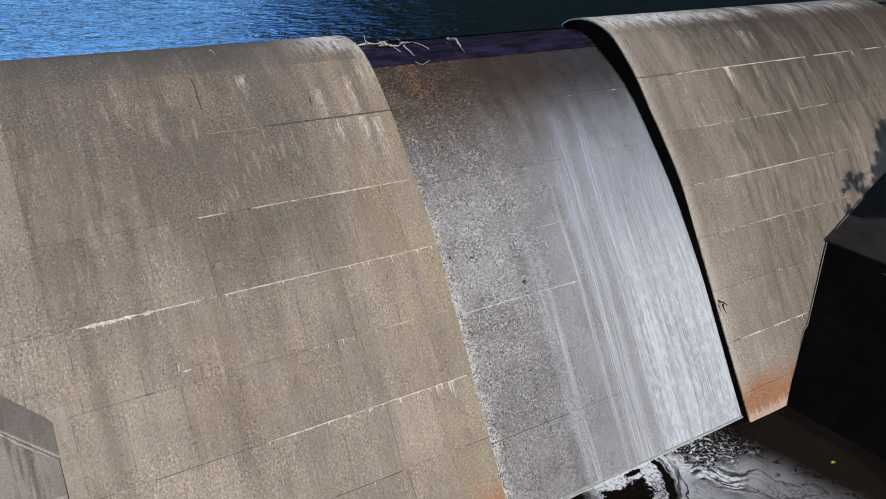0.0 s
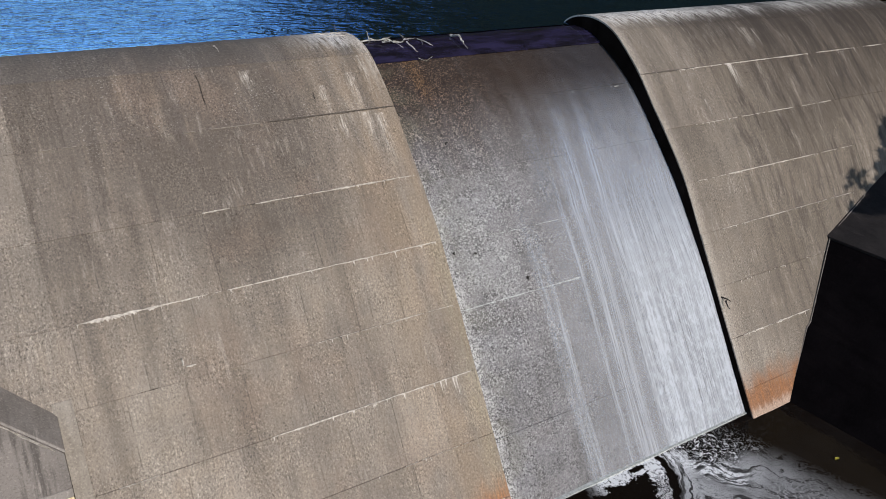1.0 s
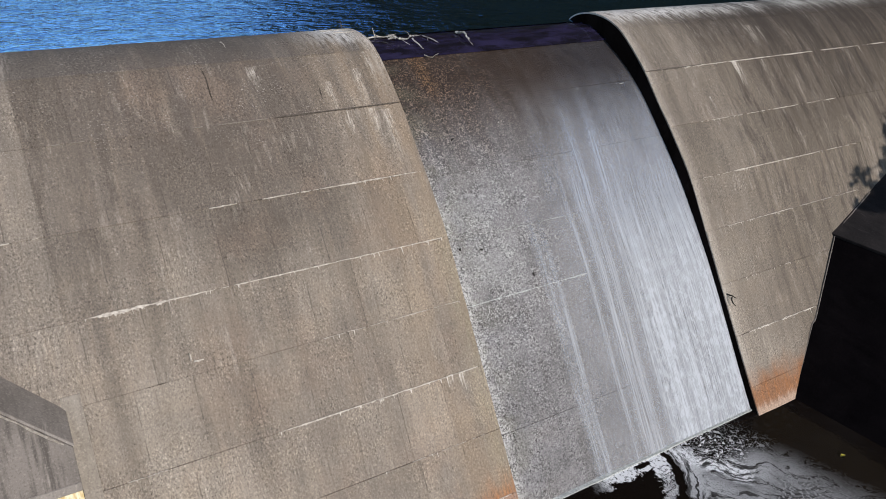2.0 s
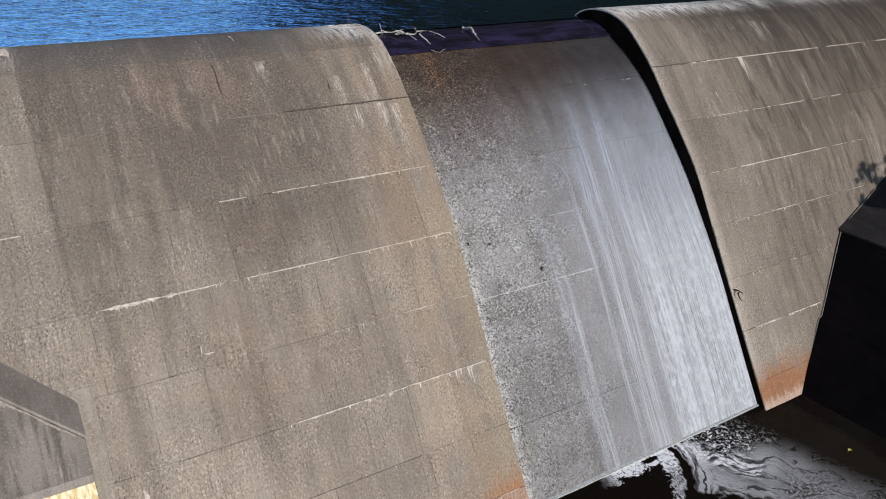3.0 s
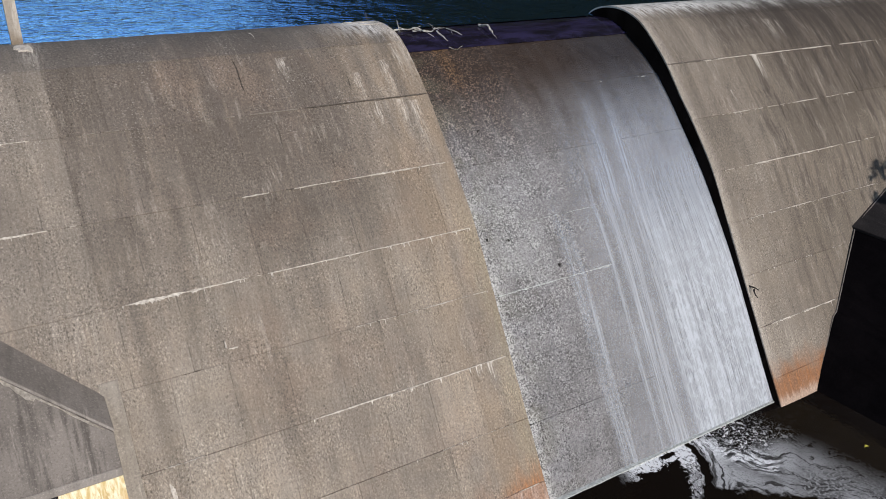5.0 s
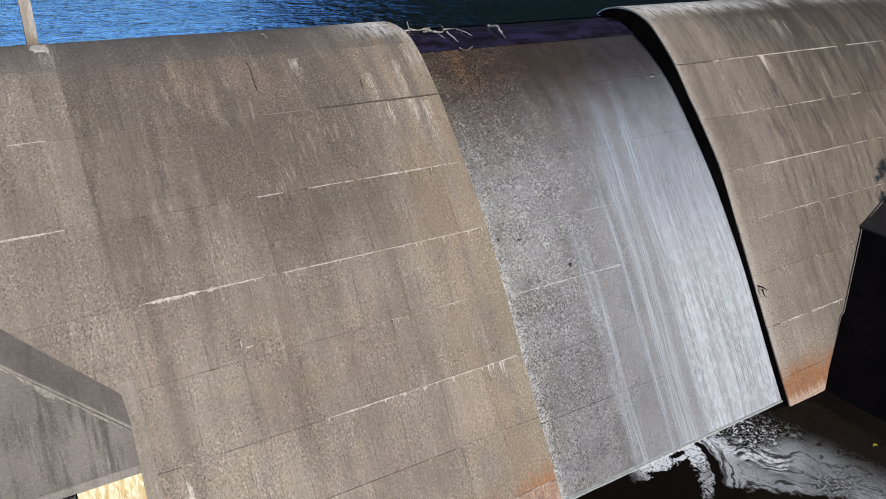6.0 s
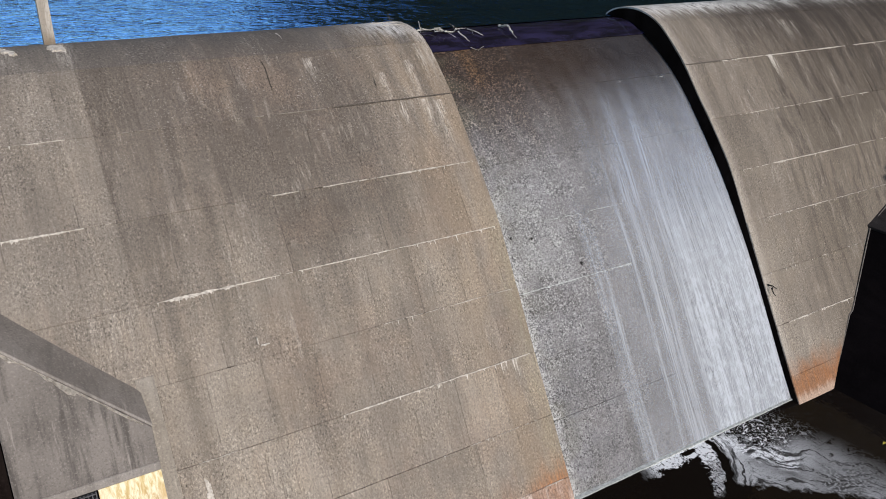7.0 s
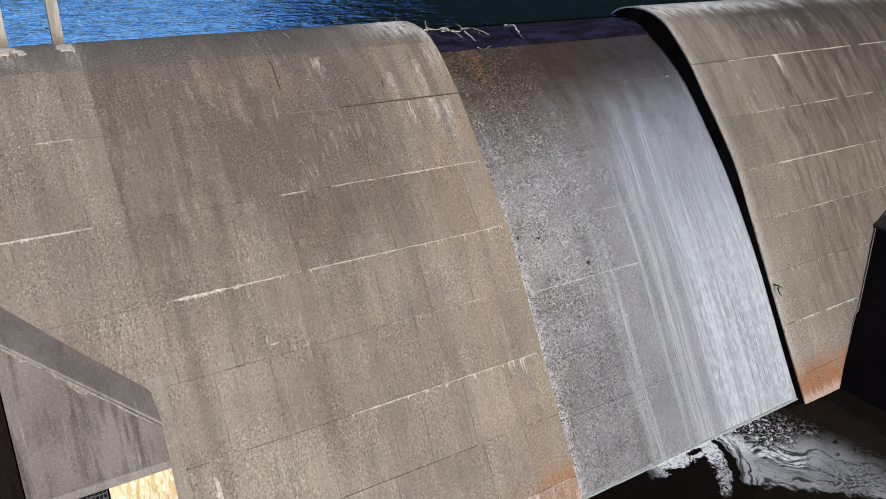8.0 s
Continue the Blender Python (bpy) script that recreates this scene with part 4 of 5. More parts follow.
# ---------------------------------------------------------------- lime along the joints
def ribbon(line, s, x0, x1, width, fill, seed, parent, proud=0.02, drips=(), thick=1.0, material=None):
    """Uneven crust of lime along one joint, with runs below it."""
    bm = bmesh.new()
    count = int((x1 - x0) / 0.022)
    last = None
    for i in range(count + 1):
        x = x0 + (x1 - x0) * i / count
        g = noise.noise((x * 1.1, seed * 7.3, 0)) * 0.6 + noise.noise((x * 5.0, seed * 3.1, 2)) * 0.45 + fill - 0.06
        end = min(1.0, (i + 1) / min(14, count / 2), (count + 1 - i) / min(14, count / 2))
        blob = 1.0 + 1.6 * max(0.0, noise.noise((x * 2.3, seed * 1.7, 4)))
        half = 1.5 * width * max(0.0, g) * end * blob * (0.4 + 0.9 * abs(noise.noise((x * 13, seed, 6))))
        if half < 0.004:
            last = None
            continue
        mid = s + 0.010 * noise.noise((x * 3, seed, 9))
        ring = []
        low, high = -half * (0.35 + 0.3 * noise.noise((x * 17, seed, 1))), half * (0.75 + 0.75 * noise.noise((x * 19, seed, 5)))
        for d, o in ((low - 0.004, -0.03), (low, 0.0), (high, 0.0), (high + 0.004, -0.03)):
            y, z, ny, nz = at_distance(line, mid + d)
            lift = proud + o + 0.004 * noise.noise((x * 30, d * 30, seed))
            ring.append(bm.verts.new((x, y + ny * lift, z + nz * lift)))
        if last:
            for k in range(3):
                bm.faces.new((last[k], last[k + 1], ring[k + 1], ring[k]))
        last = ring
    rng = random.Random(seed)
    for _ in range(0 if material or line is NOTCH_LINE else int((x1 - x0) * 1.6)):
        x = rng.uniform(x0 + 0.1, x1 - 0.1)
        if noise.noise((x * 1.1, seed * 7.3, 0)) * 0.6 + noise.noise((x * 5.0, seed * 3.1, 2)) * 0.45 + fill > 0.12:
            drips = (*drips, (x, rng.uniform(0.04, 0.13)))
    for x, length in drips:
        w = rng.uniform(0.010, 0.022) * thick
        prev = None
        for k in range(7):
            d = length * k / 6
            c = w * (1 - k / 6.5)
            y, z, ny, nz = at_distance(line, s + d)
            o = proud + 0.002
            pair = [bm.verts.new((x - c + 0.02 * noise.noise((d * 6, x, 1)), y + ny * o, z + nz * o)), bm.verts.new((x + c + 0.02 * noise.noise((d * 6, x, 1)), y + ny * o, z + nz * o))]
            if prev:
                bm.faces.new((prev[0], prev[1], pair[1], pair[0]))
            prev = pair
    if not bm.faces:
        bm.free()
        return None
    if material:
        return part("joint_line", bm, material, parent, "joint line: dark gap, painted ledge shadow or pale dust")
    return part("lime_crust", bm, WET_LIME if line is NOTCH_LINE else LIME, parent, "white lime crust")


def lift_s(z, line=BLOCK_LINE):
    return distance_of(line, z=z)


S = {k: bpy.data.objects["dam_section_%d" % k] for k in range(1, 9)}
Z = LIFTS
ribbon(BLOCK_LINE, lift_s(Z[2]), 0.5, 2.3, 0.085, 0.55, 1, S[4], drips=((1.3, 0.12), (2.05, 0.1)))
ribbon(BLOCK_LINE, lift_s(Z[2]), 0.05, 9.0, 0.03, 0.26, 2, S[4])
ribbon(BLOCK_LINE, lift_s(Z[2]), 3.4, 9.05, 0.032, 0.56, 3, S[4], drips=((6.6, 0.1), (7.1, 0.12), (7.75, 0.2)))
ribbon(BLOCK_LINE, lift_s(Z[1]), 3.2, 4.15, 0.035, 0.45, 4, S[4])
ribbon(BLOCK_LINE, lift_s(Z[1]), 4.6, 9.05, 0.024, 0.5, 5, S[4])
ribbon(BLOCK_LINE, lift_s(Z[1]), 8.4, 9.08, 0.03, 0.3, 15, S[4])
ribbon(BLOCK_LINE, lift_s(Z[4]), 3.6, 9.05, 0.046, 0.5, 6, S[4], drips=((8.05, 0.3), (8.2, 0.2), (8.42, 0.34), (8.5, 0.5), (6.2, 0.1), (7.0, 0.14)), thick=1.7)
ribbon(BLOCK_LINE, lift_s(Z[4]), 0.1, 1.6, 0.03, 0.35, 7, S[4])
ribbon(BLOCK_LINE, lift_s(Z[3]), 5.0, 9.05, 0.018, 0.5, 8, S[4])
ribbon(BLOCK_LINE, lift_s(Z[5]), 5.5, 9.0, 0.016, 0.3, 9, S[4])
ribbon(BLOCK_LINE, lift_s(Z[6]), 8.2, 9.1, 0.04, 0.4, 10, S[4])
ribbon(BLOCK_LINE, lift_s(Z[1]), -4.0, -0.04, 0.07, 0.42, 11, S[3], drips=((-1.3, 0.1), (-1.9, 0.1)))
ribbon(BLOCK_LINE, lift_s(Z[0]), -3.0, -0.1, 0.02, 0.1, 12, S[3])
ribbon(BLOCK_LINE, lift_s(Z[0]), 18.9, 27.2, 0.04, 0.5, 21, S[6], drips=((23.2, 0.15), (20.1, 0.15)))
ribbon(BLOCK_LINE, lift_s(Z[0]), 27.6, 33.0, 0.036, 0.36, 22, S[7], drips=((29.0, 0.2), (30.1, 0.3)))
ribbon(BLOCK_LINE, lift_s(Z[1]), 19.6, 27.3, 0.03, 0.36, 23, S[6], drips=((20.6, 0.12),))
ribbon(BLOCK_LINE, lift_s(Z[2]), 20.2, 23.6, 0.04, 0.6, 24, S[6])
ribbon(BLOCK_LINE, lift_s(Z[2]), 23.4, 27.2, 0.025, 0.36, 25, S[6])
ribbon(BLOCK_LINE, lift_s(Z[2]), 18.5, 20.3, 0.014, 0.5, 28, S[6])
ribbon(BLOCK_LINE, lift_s(Z[3]), 18.5, 26.5, 0.014, 0.5, 29, S[6])
ribbon(BLOCK_LINE, lift_s(Z[4]), 18.4, 24.5, 0.012, 0.4, 30, S[6])
ribbon(BLOCK_LINE, lift_s(Z[3]), 19.0, 23.2, 0.038, 0.36, 26, S[6])
ribbon(BLOCK_LINE, lift_s(Z[5]), 18.8, 22.4, 0.05, 0.6, 27, S[6], drips=((22.0, 0.2),))
ribbon(BLOCK_LINE, lift_s(Z[0]), 3.4, 5.6, 0.012, 0.6, 71, S[4], material=DUST)
# dark strips painted where the lift above throws its shadow on the joint
ribbon(BLOCK_LINE, lift_s(Z[0]) - 0.01, 5.6, 9.12, 0.036, 0.85, 51, S[4], 0.022, material=GAP_SHADE)
ribbon(BLOCK_LINE, lift_s(Z[0]) - 0.01, 18.32, 21.0, 0.034, 0.8, 52, S[6], 0.022, material=GAP_SHADE)
ribbon(BLOCK_LINE, lift_s(Z[3]), 1.0, 9.0, 0.009, 0.3, 53, S[4], 0.022, material=GAP_SHADE)
ribbon(BLOCK_LINE, lift_s(Z[1]), 4.3, 8.4, 0.011, 0.3, 54, S[4], 0.022, material=GAP_SHADE)
ribbon(BLOCK_LINE, lift_s(Z[5]), 18.4, 21.0, 0.018, 0.3, 55, S[6], 0.022, material=GAP_SHADE)
ribbon(BLOCK_LINE, distance_of(BLOCK_LINE, y=-1.5), -4.0, -0.02, 0.016, 0.3, 72, S[3], material=DUST)
ribbon(BLOCK_LINE, lift_s(Z[0]), -4.0, -0.02, 0.014, 0.3, 73, S[3], material=DUST)
ribbon(BLOCK_LINE, lift_s(Z[0]), 0.2, 3.4, 0.008, 0.5, 74, S[4], material=DUST)
def blotch(x, s, wide, tall, seed, parent, material=None):
    """A thin ragged pale cake lying on the face."""
    bm = bmesh.new()
    rings = []
    for size, lift in ((1.06, -0.03), (1.0, 0.028), (0.5, 0.034)):
        ring = []
        for k in range(40):
            a = 2 * math.pi * k / 40
            r = 0.8 + 0.6 * noise.noise((math.cos(a) * 1.6, math.sin(a) * 1.6, seed)) + 0.5 * noise.noise((math.cos(a) * 6, math.sin(a) * 6, seed + 5))
            r = max(0.15, r) * size
            y, z, ny, nz = at_distance(BLOCK_LINE, s + math.sin(a) * r * tall)
            ring.append(bm.verts.new((x + math.cos(a) * r * wide, y + ny * lift, z + nz * lift)))
        rings.append(ring)
    for outer, inner in zip(rings, rings[1:]):
        for k in range(40):
            bm.faces.new((outer[k], outer[(k + 1) % 40], inner[(k + 1) % 40], inner[k]))
    bm.faces.new(rings[-1])
    return part("pale_patch", bm, material or LIME, parent, "pale patch on the face")


for x, y, wide, tall, seed in ((-0.2, -0.45, 0.22, 0.3, 1), (-1.42, -0.42, 0.25, 0.28, 2), (-1.13, -0.68, 0.09, 0.1, 3)):
    blotch(x, distance_of(BLOCK_LINE, y=y), wide, tall, seed, S[3])
for x, z, wide, tall, seed in ((2.33, 4.62, 0.11, 0.03, 4), (2.2, 4.72, 0.025, 0.09, 5), (0.5, 2.45, 0.09, 0.28, 6)):
    blotch(x, lift_s(z), wide, tall, seed, S[4])
ribbon(BLOCK_LINE, distance_of(BLOCK_LINE, y=-0.5), 5.05, 5.15, 0.02, 0.1, 42, S[4], drips=[(5.1, 0.45)])
ribbon(BLOCK_LINE, distance_of(BLOCK_LINE, y=0.0), 8.0, 9.12, 0.10, 0.45, 63, S[4], 0.006)
ribbon(BLOCK_LINE, distance_of(BLOCK_LINE, y=-0.35), 8.3, 9.1, 0.09, 0.25, 64, S[4], 0.008)
ribbon(BLOCK_LINE, lift_s(Z[0]), 22.45, 22.8, 0.03, 0.5, 81, S[6], drips=((22.56, 0.95), (22.62, 0.8), (22.66, 0.6), (22.5, 0.5)), thick=2.0)
ribbon(BLOCK_LINE, distance_of(BLOCK_LINE, y=0.3), 8.0, 9.12, 0.07, 0.2, 61, S[4], 0.008, drips=((9.06, 2.2), (8.95, 1.1), (8.72, 0.8), (8.45, 0.6), (8.1, 0.5), (7.6, 0.4)), thick=2.2)
ribbon(BLOCK_LINE, distance_of(BLOCK_LINE, y=0.3), 18.34, 21.0, 0.06, 0.2, 62, S[6], 0.008)
ribbon(NOTCH_LINE, lift_s(Z[3] - 0.37, NOTCH_LINE), 9.2, 13.6, 0.034, 0.7, 31, S[5], 0.026)
ribbon(NOTCH_LINE, lift_s(Z[2] - 0.37, NOTCH_LINE), 10.6, 14.0, 0.018, 0.4, 32, S[5], 0.026)
ribbon(NOTCH_LINE, lift_s(Z[0] - 0.42, NOTCH_LINE), 15.4, 18.2, 0.010, 0.25, 33, S[5], 0.026)


def crack(x, z0, z1, width, seed, parent):
    """A wandering open crack down the face, as a thin dark sliver."""
    bm = bmesh.new()
    s0, s1 = distance_of(BLOCK_LINE, z=z0), distance_of(BLOCK_LINE, z=z1)
    last = None
    for k in range(25):
        t = k / 24
        s = s0 + (s1 - s0) * t
        y, z, ny, nz = at_distance(BLOCK_LINE, s)
        mid = x + 0.05 * noise.noise((s * 2.2, seed, 0)) + 0.02 * noise.noise((s * 9, seed, 3))
        half = width * (0.25 + abs(noise.noise((s * 4, seed, 7)))) * math.sin(math.pi * min(0.97, max(0.03, t)))
        pair = [bm.verts.new((mid + q * half, y + ny * 0.016, z + nz * 0.016)) for q in (-1, 1)]
        if last:
            bm.faces.new((last[0], last[1], pair[1], pair[0]))
        last = pair
    bmesh.ops.solidify(bm, geom=bm.faces[:], thickness=0.012)
    return part("crack", bm, GAP_SHADE, parent, "dark open crack")


for place in ((4.25, 9.58, 8.85, 0.022), (7.02, 9.15, 8.75, 0.016), (4.75, 8.4, 7.7, 0.010)):
    crack(*place, int(place[0] * 10), S[4])
for place in ((20.9, 8.3, 7.7, 0.014), (22.1, 5.6, 4.9, 0.012), (25.9, 7.1, 6.4, 0.02)):
    crack(*place, int(place[0] * 10), S[6])


# ---------------------------------------------------------------- driftwood on the notch crest
def driftwood(name, label, pieces, material):
    thing = tagged(new(name), label, "driftwood")
    first = True
    for pts, r in pieces:
        bm = bmesh.new()
        fine = []
        for a, b in zip(pts, pts[1:]):
            for k in range(3):
                q = Vector(a).lerp(Vector(b), k / 3)
                fine.append(q + Vector(noise.noise_vector(q * 5)) * r * 0.7)
        fine.append(Vector(pts[-1]))
        r *= 0.62 if first else 0.5
        n = len(fine)
        tube(bm, fine, [r * (1 - 0.55 * i / n) for i in range(n)], 7)
        part("stem" if first else "twig", bm, material, thing)
        first = False
    return thing


def snag_twigs(centre, count, seed):
    """Short crooked twigs caught round a stranded branch."""
    rng = random.Random(seed)
    made = []
    for _ in range(count):
        a = Vector(centre) + Vector((rng.uniform(-0.45, 0.45), rng.uniform(-0.25, 0.15), rng.uniform(-0.02, 0.03)))
        turn, out = rng.uniform(0, 6.28), []
        for k in range(4):
            out.append(tuple(a))
            a = a + Vector((0.11 * math.cos(turn), 0.09 * math.sin(turn), rng.uniform(-0.01, 0.035)))
            turn += rng.uniform(-0.9, 0.9)
        made.append((out, rng.uniform(0.02, 0.036)))
    return made


driftwood("driftwood_branch", "bleached forked branch stranded on the notch crest",
          [([(9.2, 0.35, 9.47), (9.9, 0.25, 9.52), (10.35, 0.1, 9.56)], 0.05),
           ([(10.35, 0.1, 9.58), (10.58, -0.18, 9.55), (10.85, -0.2, 9.54), (11.05, -0.05, 9.58)], 0.055),
           ([(10.62, -0.2, 9.53), (10.7, -0.42, 9.46), (10.74, -0.55, 9.42)], 0.022),
           ([(10.98, -0.3, 9.52), (11.05, -0.62, 9.42), (11.08, -0.8, 9.34)], 0.05),
           ([(11.0, -1.0, 9.2), (11.15, -1.2, 9.16), (11.42, -1.1, 9.24)], 0.024)] + snag_twigs((10.7, -0.1, 9.55), 9, 3), DRIFT)
driftwood("driftwood_stick", "short bleached stick standing in the water at the notch",
          [([(10.15, 0.55, 9.4), (10.1, 0.58, 9.56), (10.06, 0.6, 9.72)], 0.03),
           ([(10.1, 0.58, 9.52), (10.3, 0.45, 9.46)], 0.02)], DRIFT)
driftwood("driftwood_stick", "short bleached twig lying on the notch crest",
          [([(11.55, 0.1, 9.5), (11.68, -0.2, 9.46), (11.8, -0.45, 9.4)], 0.03),
           ([(11.62, -0.05, 9.5), (11.5, -0.35, 9.42)], 0.015)], DRIFT)
driftwood("driftwood_log", "grey broken log end lodged on the notch crest",
          [([(12.85, 0.15, 9.5), (12.88, -0.2, 9.58), (12.86, -0.55, 9.46)], 0.075),
           ([(12.86, -0.5, 9.46), (12.88, -0.64, 9.36), (12.9, -0.76, 9.28)], 0.03)], DRIFT)
driftwood("dry_sprig", "small dark dry sprig on the crest corner",
          [([(8.95, 0.35, 9.74), (8.93, 0.36, 9.9), (8.88, 0.38, 10.06)], 0.018), ([(8.93, 0.36, 9.88), (8.84, 0.36, 10.0)], 0.012), ([(8.94, 0.35, 9.86), (9.06, 0.34, 9.92)], 0.012)], BARK)
driftwood("dry_sprig", "small dark sprig growing from the section edge",
          [([(18.4, -8.02, 2.72), (18.42, -8.2, 2.74), (18.36, -8.3, 2.62)], 0.045), ([(18.42, -8.15, 2.74), (18.5, -8.32, 2.7)], 0.04), ([(18.38, -8.2, 2.7), (18.44, -8.4, 2.48)], 0.05)], TWIG)


# ---------------------------------------------------------------- tufts put in for small dark marks on the notch
def dark_tuft(x, z, seed, label):
    thing = tagged(new("dark_tuft"), label, "weed", "weeds on the notch")
    y, zz, ny, nz = at_distance(NOTCH_LINE, distance_of(NOTCH_LINE, z=z))
    rng = random.Random(seed)
    for k in range(6):
        bm = bmesh.new()
        root = Vector((x + rng.uniform(-0.03, 0.03), y, zz))
        tip = root + Vector((rng.uniform(-0.035, 0.03), ny * 0.05, nz * 0.05 + rng.uniform(-0.2, 0.04)))
        tube(bm, [root, root.lerp(tip, 0.5) + Vector((0, ny, nz)) * 0.03, tip], [0.02, 0.014, 0.005], 5)
        part("stalk", bm, TWIG, thing)
    return thing


dark_tuft(9.62, 5.22, 1, "small dark tuft put in for a dark mark on the notch")
dark_tuft(10.25, 5.12, 2, "small dark tuft put in for a dark mark on the notch")
dark_tuft(11.67, 4.35, 3, "small dark tuft put in for a mark above a notch joint")
dark_tuft(10.57, 7.45, 4, "small dark tuft put in for a mark high in the notch")


# ---------------------------------------------------------------- leaf afloat
YELLOW = simple("yellow_leaf", (0.55, 0.5, 0.05), (0.75, 0.7, 0.15), 9, 0.5)
bm = bmesh.new()
cols = 7
rows = []
for i in range(cols):
    t = i / (cols - 1)
    w = 0.055 * math.sin(math.pi * min(0.97, max(0.05, t))) ** 0.7
    rows.append([bm.verts.new((19.04 + (t - 0.5) * 0.2, -12.72 + k * w, -0.435 + 0.02 * abs(k) + 0.02 * math.sin(t * 5))) for k in (-1, 0, 1)])
for a, b in zip(rows, rows[1:]):
    for k in range(2):
        bm.faces.new((a[k], b[k], b[k + 1], a[k + 1]))
bmesh.ops.solidify(bm, geom=bm.faces[:], thickness=0.004)
tagged(part("floating_leaf", bm, YELLOW), "yellow-green curled leaf floating on the pool", "leaf")


# ---------------------------------------------------------------- trees on the right bank
def tree(name, x, y, z, height, spread, seed, label, leaves=5200):
    rng = random.Random(seed)
    thing = tagged(new(name), label, "tree")
    thing.location = (x, y, z)
    bm = bmesh.new()
    lean = Vector((rng.uniform(-0.05, 0.05), rng.uniform(-0.05, 0.05), 1))
    trunk = [lean * height * 0.75 * k / 6 + Vector((0.12 * math.sin(k + seed), 0.12 * math.cos(k * 1.3), 0)) * (k > 0) for k in range(7)]
    tube(bm, trunk, [0.03 * height * (1 - 0.8 * k / 6) * 0.7 for k in range(7)], 9)
    part("trunk", bm, BARK, thing)
    tips = []
    for i in range(13):
        a, h = rng.uniform(0, 6.28), rng.uniform(0.3, 0.75) * height
        base = lean * h
        reach = spread * rng.uniform(0.5, 1.0) * (1.15 - 0.5 * h / height)
        tip = base + Vector((math.cos(a) * reach, math.sin(a) * reach, rng.uniform(0.1, 0.28) * height))
        mid = base.lerp(tip, 0.5) + Vector((0, 0, -0.05 * height))
        bm = bmesh.new()
        tube(bm, [base, mid, tip], [0.05 * height / 8, 0.035 * height / 8, 0.012], 6)
        part("limb", bm, BARK, thing)
        tips += [tip, mid.lerp(tip, 0.6), base.lerp(mid, 0.9)]
    tips.append(lean * height * 0.95)
    verts, faces = [], []
    clumps = [(t + Vector((rng.gauss(0, 0.5), rng.gauss(0, 0.5), rng.gauss(0, 0.4))) * spread * 0.22, rng.uniform(0.14, 0.3) * spread) for t in tips for _ in range(3)]
    for _ in range(leaves):
        c, r = rng.choice(clumps)
        p = c + Vector((rng.gauss(0, 0.5), rng.gauss(0, 0.5), rng.gauss(0, 0.4))) * r
        u = Vector((rng.gauss(0, 1), rng.gauss(0, 1), rng.gauss(0, 1))).normalized()
        v = u.orthogonal().normalized()
        q = rng.uniform(0.13, 0.25)
        k = len(verts)
        verts += [p + u * q, p + v * q * 0.5, p - u * q, p - v * q * 0.5]
        faces.append((k, k + 1, k + 2, k + 3))
    from_lists("crown", [tuple(v) for v in verts], faces, LEAF, thing)
    return thing


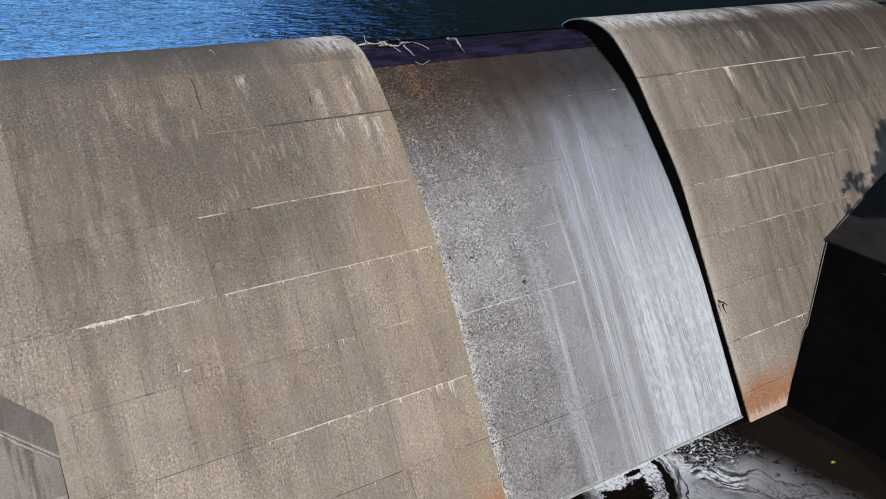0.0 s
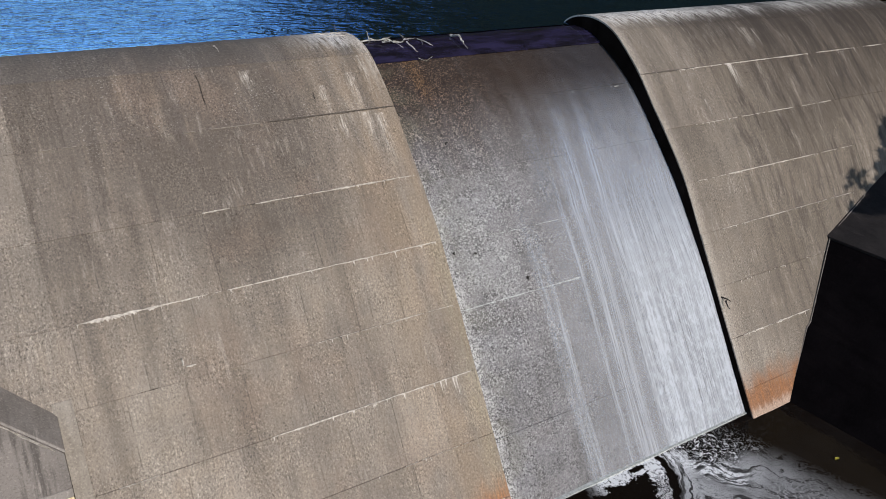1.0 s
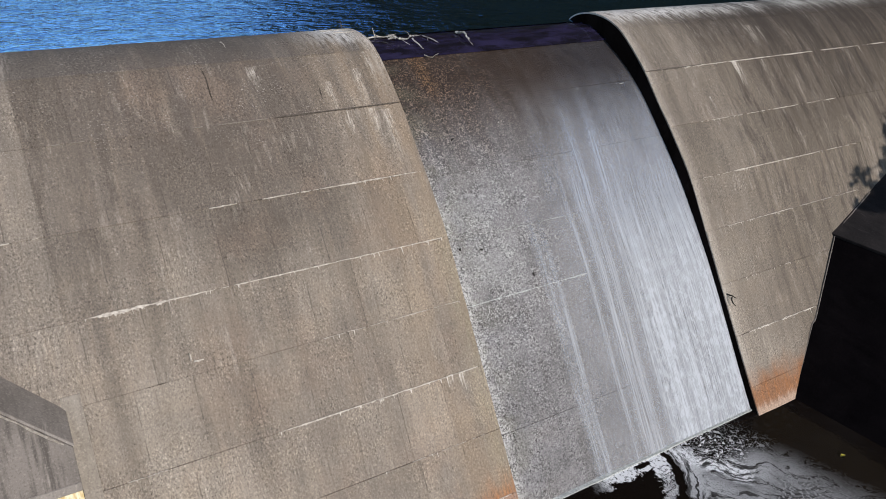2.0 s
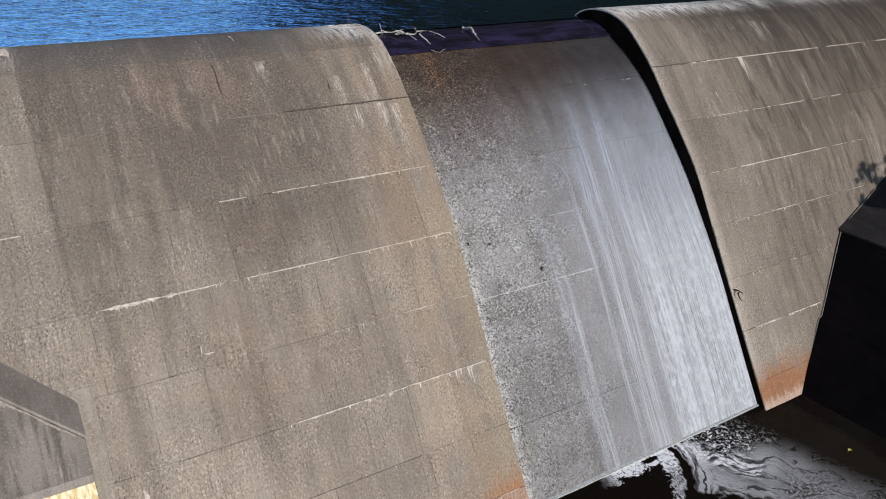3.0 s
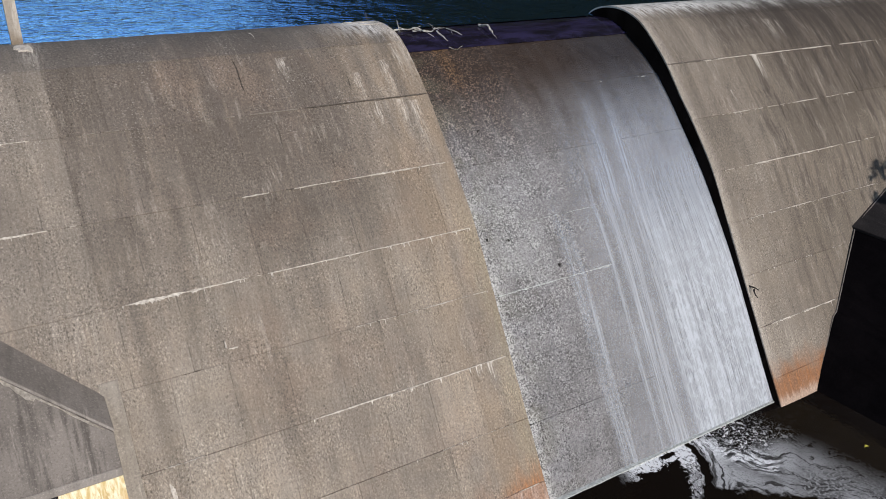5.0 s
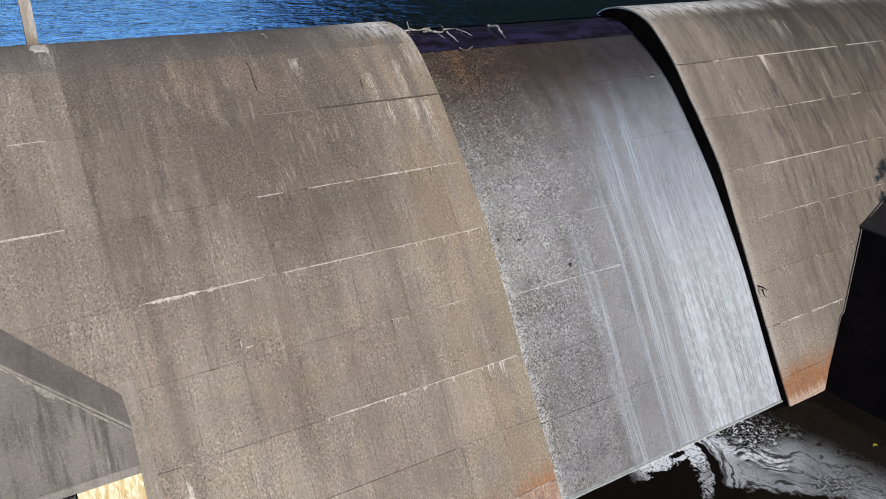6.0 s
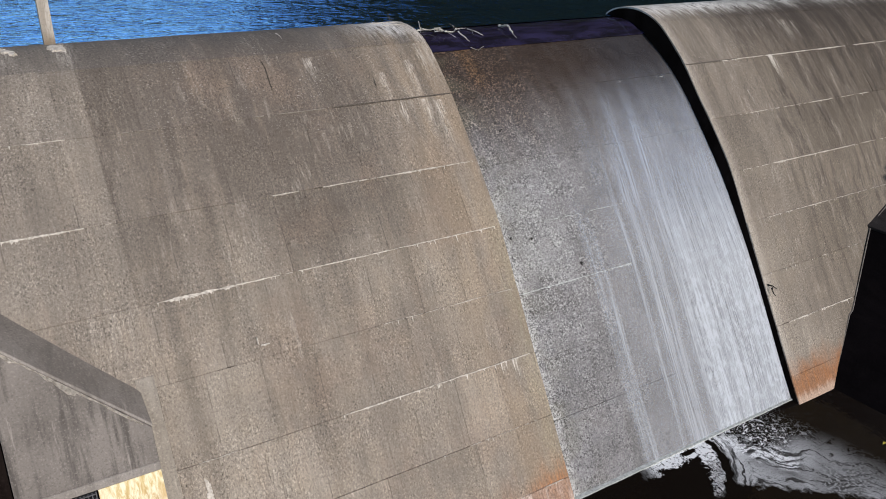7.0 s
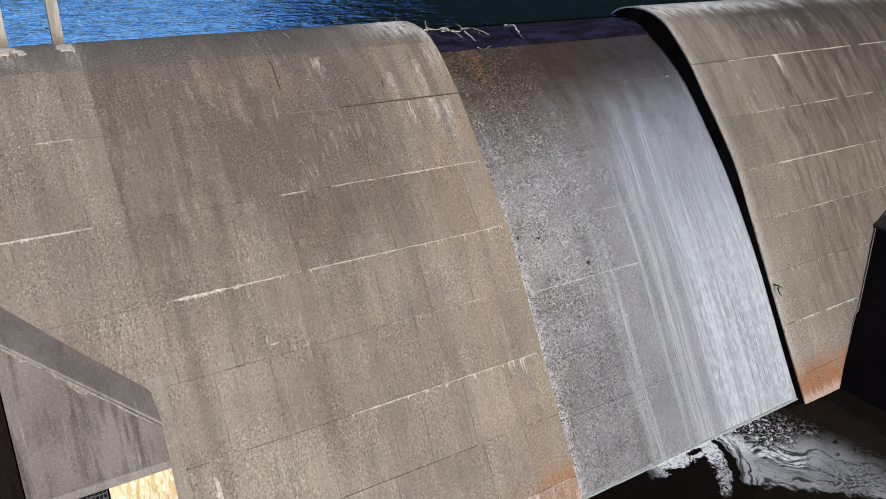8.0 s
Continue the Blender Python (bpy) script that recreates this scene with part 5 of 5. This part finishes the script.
def spreading_tree(name, foot, boughs, seed, label):
    """A tree with long boughs: each bough ends in a spray of leaves of the given size and density."""
    rng = random.Random(seed)
    thing = tagged(new(name), label, "tree")
    foot = Vector(foot)
    top = foot + Vector((-1.0, 0.6, 9.0))
    trunk = [foot.lerp(top, k / 7) + Vector((0.18 * math.sin(1.3 * k), 0.15 * math.cos(1.7 * k), 0)) * (k > 0) for k in range(8)]
    bm = bmesh.new()
    tube(bm, trunk, [0.36 * (1 - 0.75 * k / 7) for k in range(8)], 10)
    part("trunk", bm, BARK, thing)
    for x, y, z, r, count in boughs:
        tip = Vector((x, y, z))
        start = trunk[rng.randint(4, 7)]
        mid = start.lerp(tip, 0.55) + Vector((0, 0, 0.25 * (start - tip).length * rng.uniform(0.05, 0.3)))
        bm = bmesh.new()
        tube(bm, [start, start.lerp(mid, 0.5) + Vector((0, 0, 0.12)), mid, tip], [0.09, 0.07, 0.045, 0.015], 6)
        part("limb", bm, BARK, thing)
        verts, faces = [], []
        sprays = [(tip + Vector((rng.gauss(0, 0.5), rng.gauss(0, 0.5), rng.gauss(0, 0.42))) * r, rng.uniform(0.16, 0.36) * r) for _ in range(14)]
        for _ in range(count):
            c, q = rng.choice(sprays)
            p = c + Vector((rng.gauss(0, 0.6), rng.gauss(0, 0.6), rng.gauss(0, 0.5))) * q
            u = Vector((rng.gauss(0, 1), rng.gauss(0, 1), rng.gauss(0, 1))).normalized()
            v = u.orthogonal().normalized()
            m = rng.uniform(0.07, 0.13)
            k = len(verts)
            verts += [tuple(p + u * m), tuple(p + v * m * 0.45), tuple(p - u * m), tuple(p - v * m * 0.45)]
            faces.append((k, k + 1, k + 2, k + 3))
        from_lists("foliage", verts, faces, LEAF, thing)
    return thing


# out of view; boughs placed so that their shadow fits on dam and wall
spreading_tree("tree", (36.5, -18.4, 4.2),
               [(28.6, -19.4, 12.25, 0.5, 420), (28.05, -20.1, 11.35, 0.35, 500), (28.8, -20.1, 11.4, 0.42, 900), (29.5, -19.8, 11.55, 0.55, 1300), (30.3, -19.4, 12.0, 0.65, 1500),
                (31.0, -19.1, 12.5, 0.75, 1700), (31.7, -18.7, 12.9, 0.85, 2000), (32.5, -18.6, 13.1, 1.1, 2600), (33.6, -18.2, 13.7, 1.4, 3200), (34.9, -18.0, 14.1, 1.6, 3600),
                (30.8, -19.8, 11.6, 0.7, 1700), (32.3, -19.5, 11.8, 1.0, 2400), (33.8, -19.2, 12.0, 1.3, 2800), (36.0, -18.5, 13.0, 1.8, 3400), (37.5, -18.0, 14.0, 1.8, 3000)],
               5, "dark green spreading broadleaf tree on the bank")
# unseen tree added for more shade at the far right
tree("tree", 43.5, -16.5, 3.8, 12.5, 4.2, 11, "tall dark green broadleaf tree, unseen, added to shade the bank", 26000)


# ---------------------------------------------------------------- wooded far shore
def far_wood():
    rng = random.Random(4)
    verts, faces = [], []
    for i in range(420):
        y = rng.uniform(10, 150)
        x = 0.26 * y + 39 + rng.uniform(0, 50)
        z = ground_height(x, y)
        h, r = rng.uniform(6, 12), rng.uniform(2.0, 4.0)
        for _ in range(46):
            d = Vector((rng.gauss(0, 1), rng.gauss(0, 1), rng.gauss(0, 1))).normalized()
            p = Vector((x, y, z + h * 0.6)) + Vector((d.x * r, d.y * r, d.z * h * 0.45))
            u = Vector((rng.gauss(0, 1), rng.gauss(0, 1), rng.gauss(0, 1))).normalized()
            v = u.orthogonal()
            q = rng.uniform(1.0, 2.0)
            k = len(verts)
            verts += [tuple(p + u * q), tuple(p + v * q * 0.7), tuple(p - u * q), tuple(p - v * q * 0.7)]
            faces.append((k, k + 1, k + 2, k + 3))
    return from_lists("far_wood", verts, faces, WOODS)


tagged(far_wood(), "brown woods on the far shore, coloured for the lake's reflection", "woods", kind="stuff")
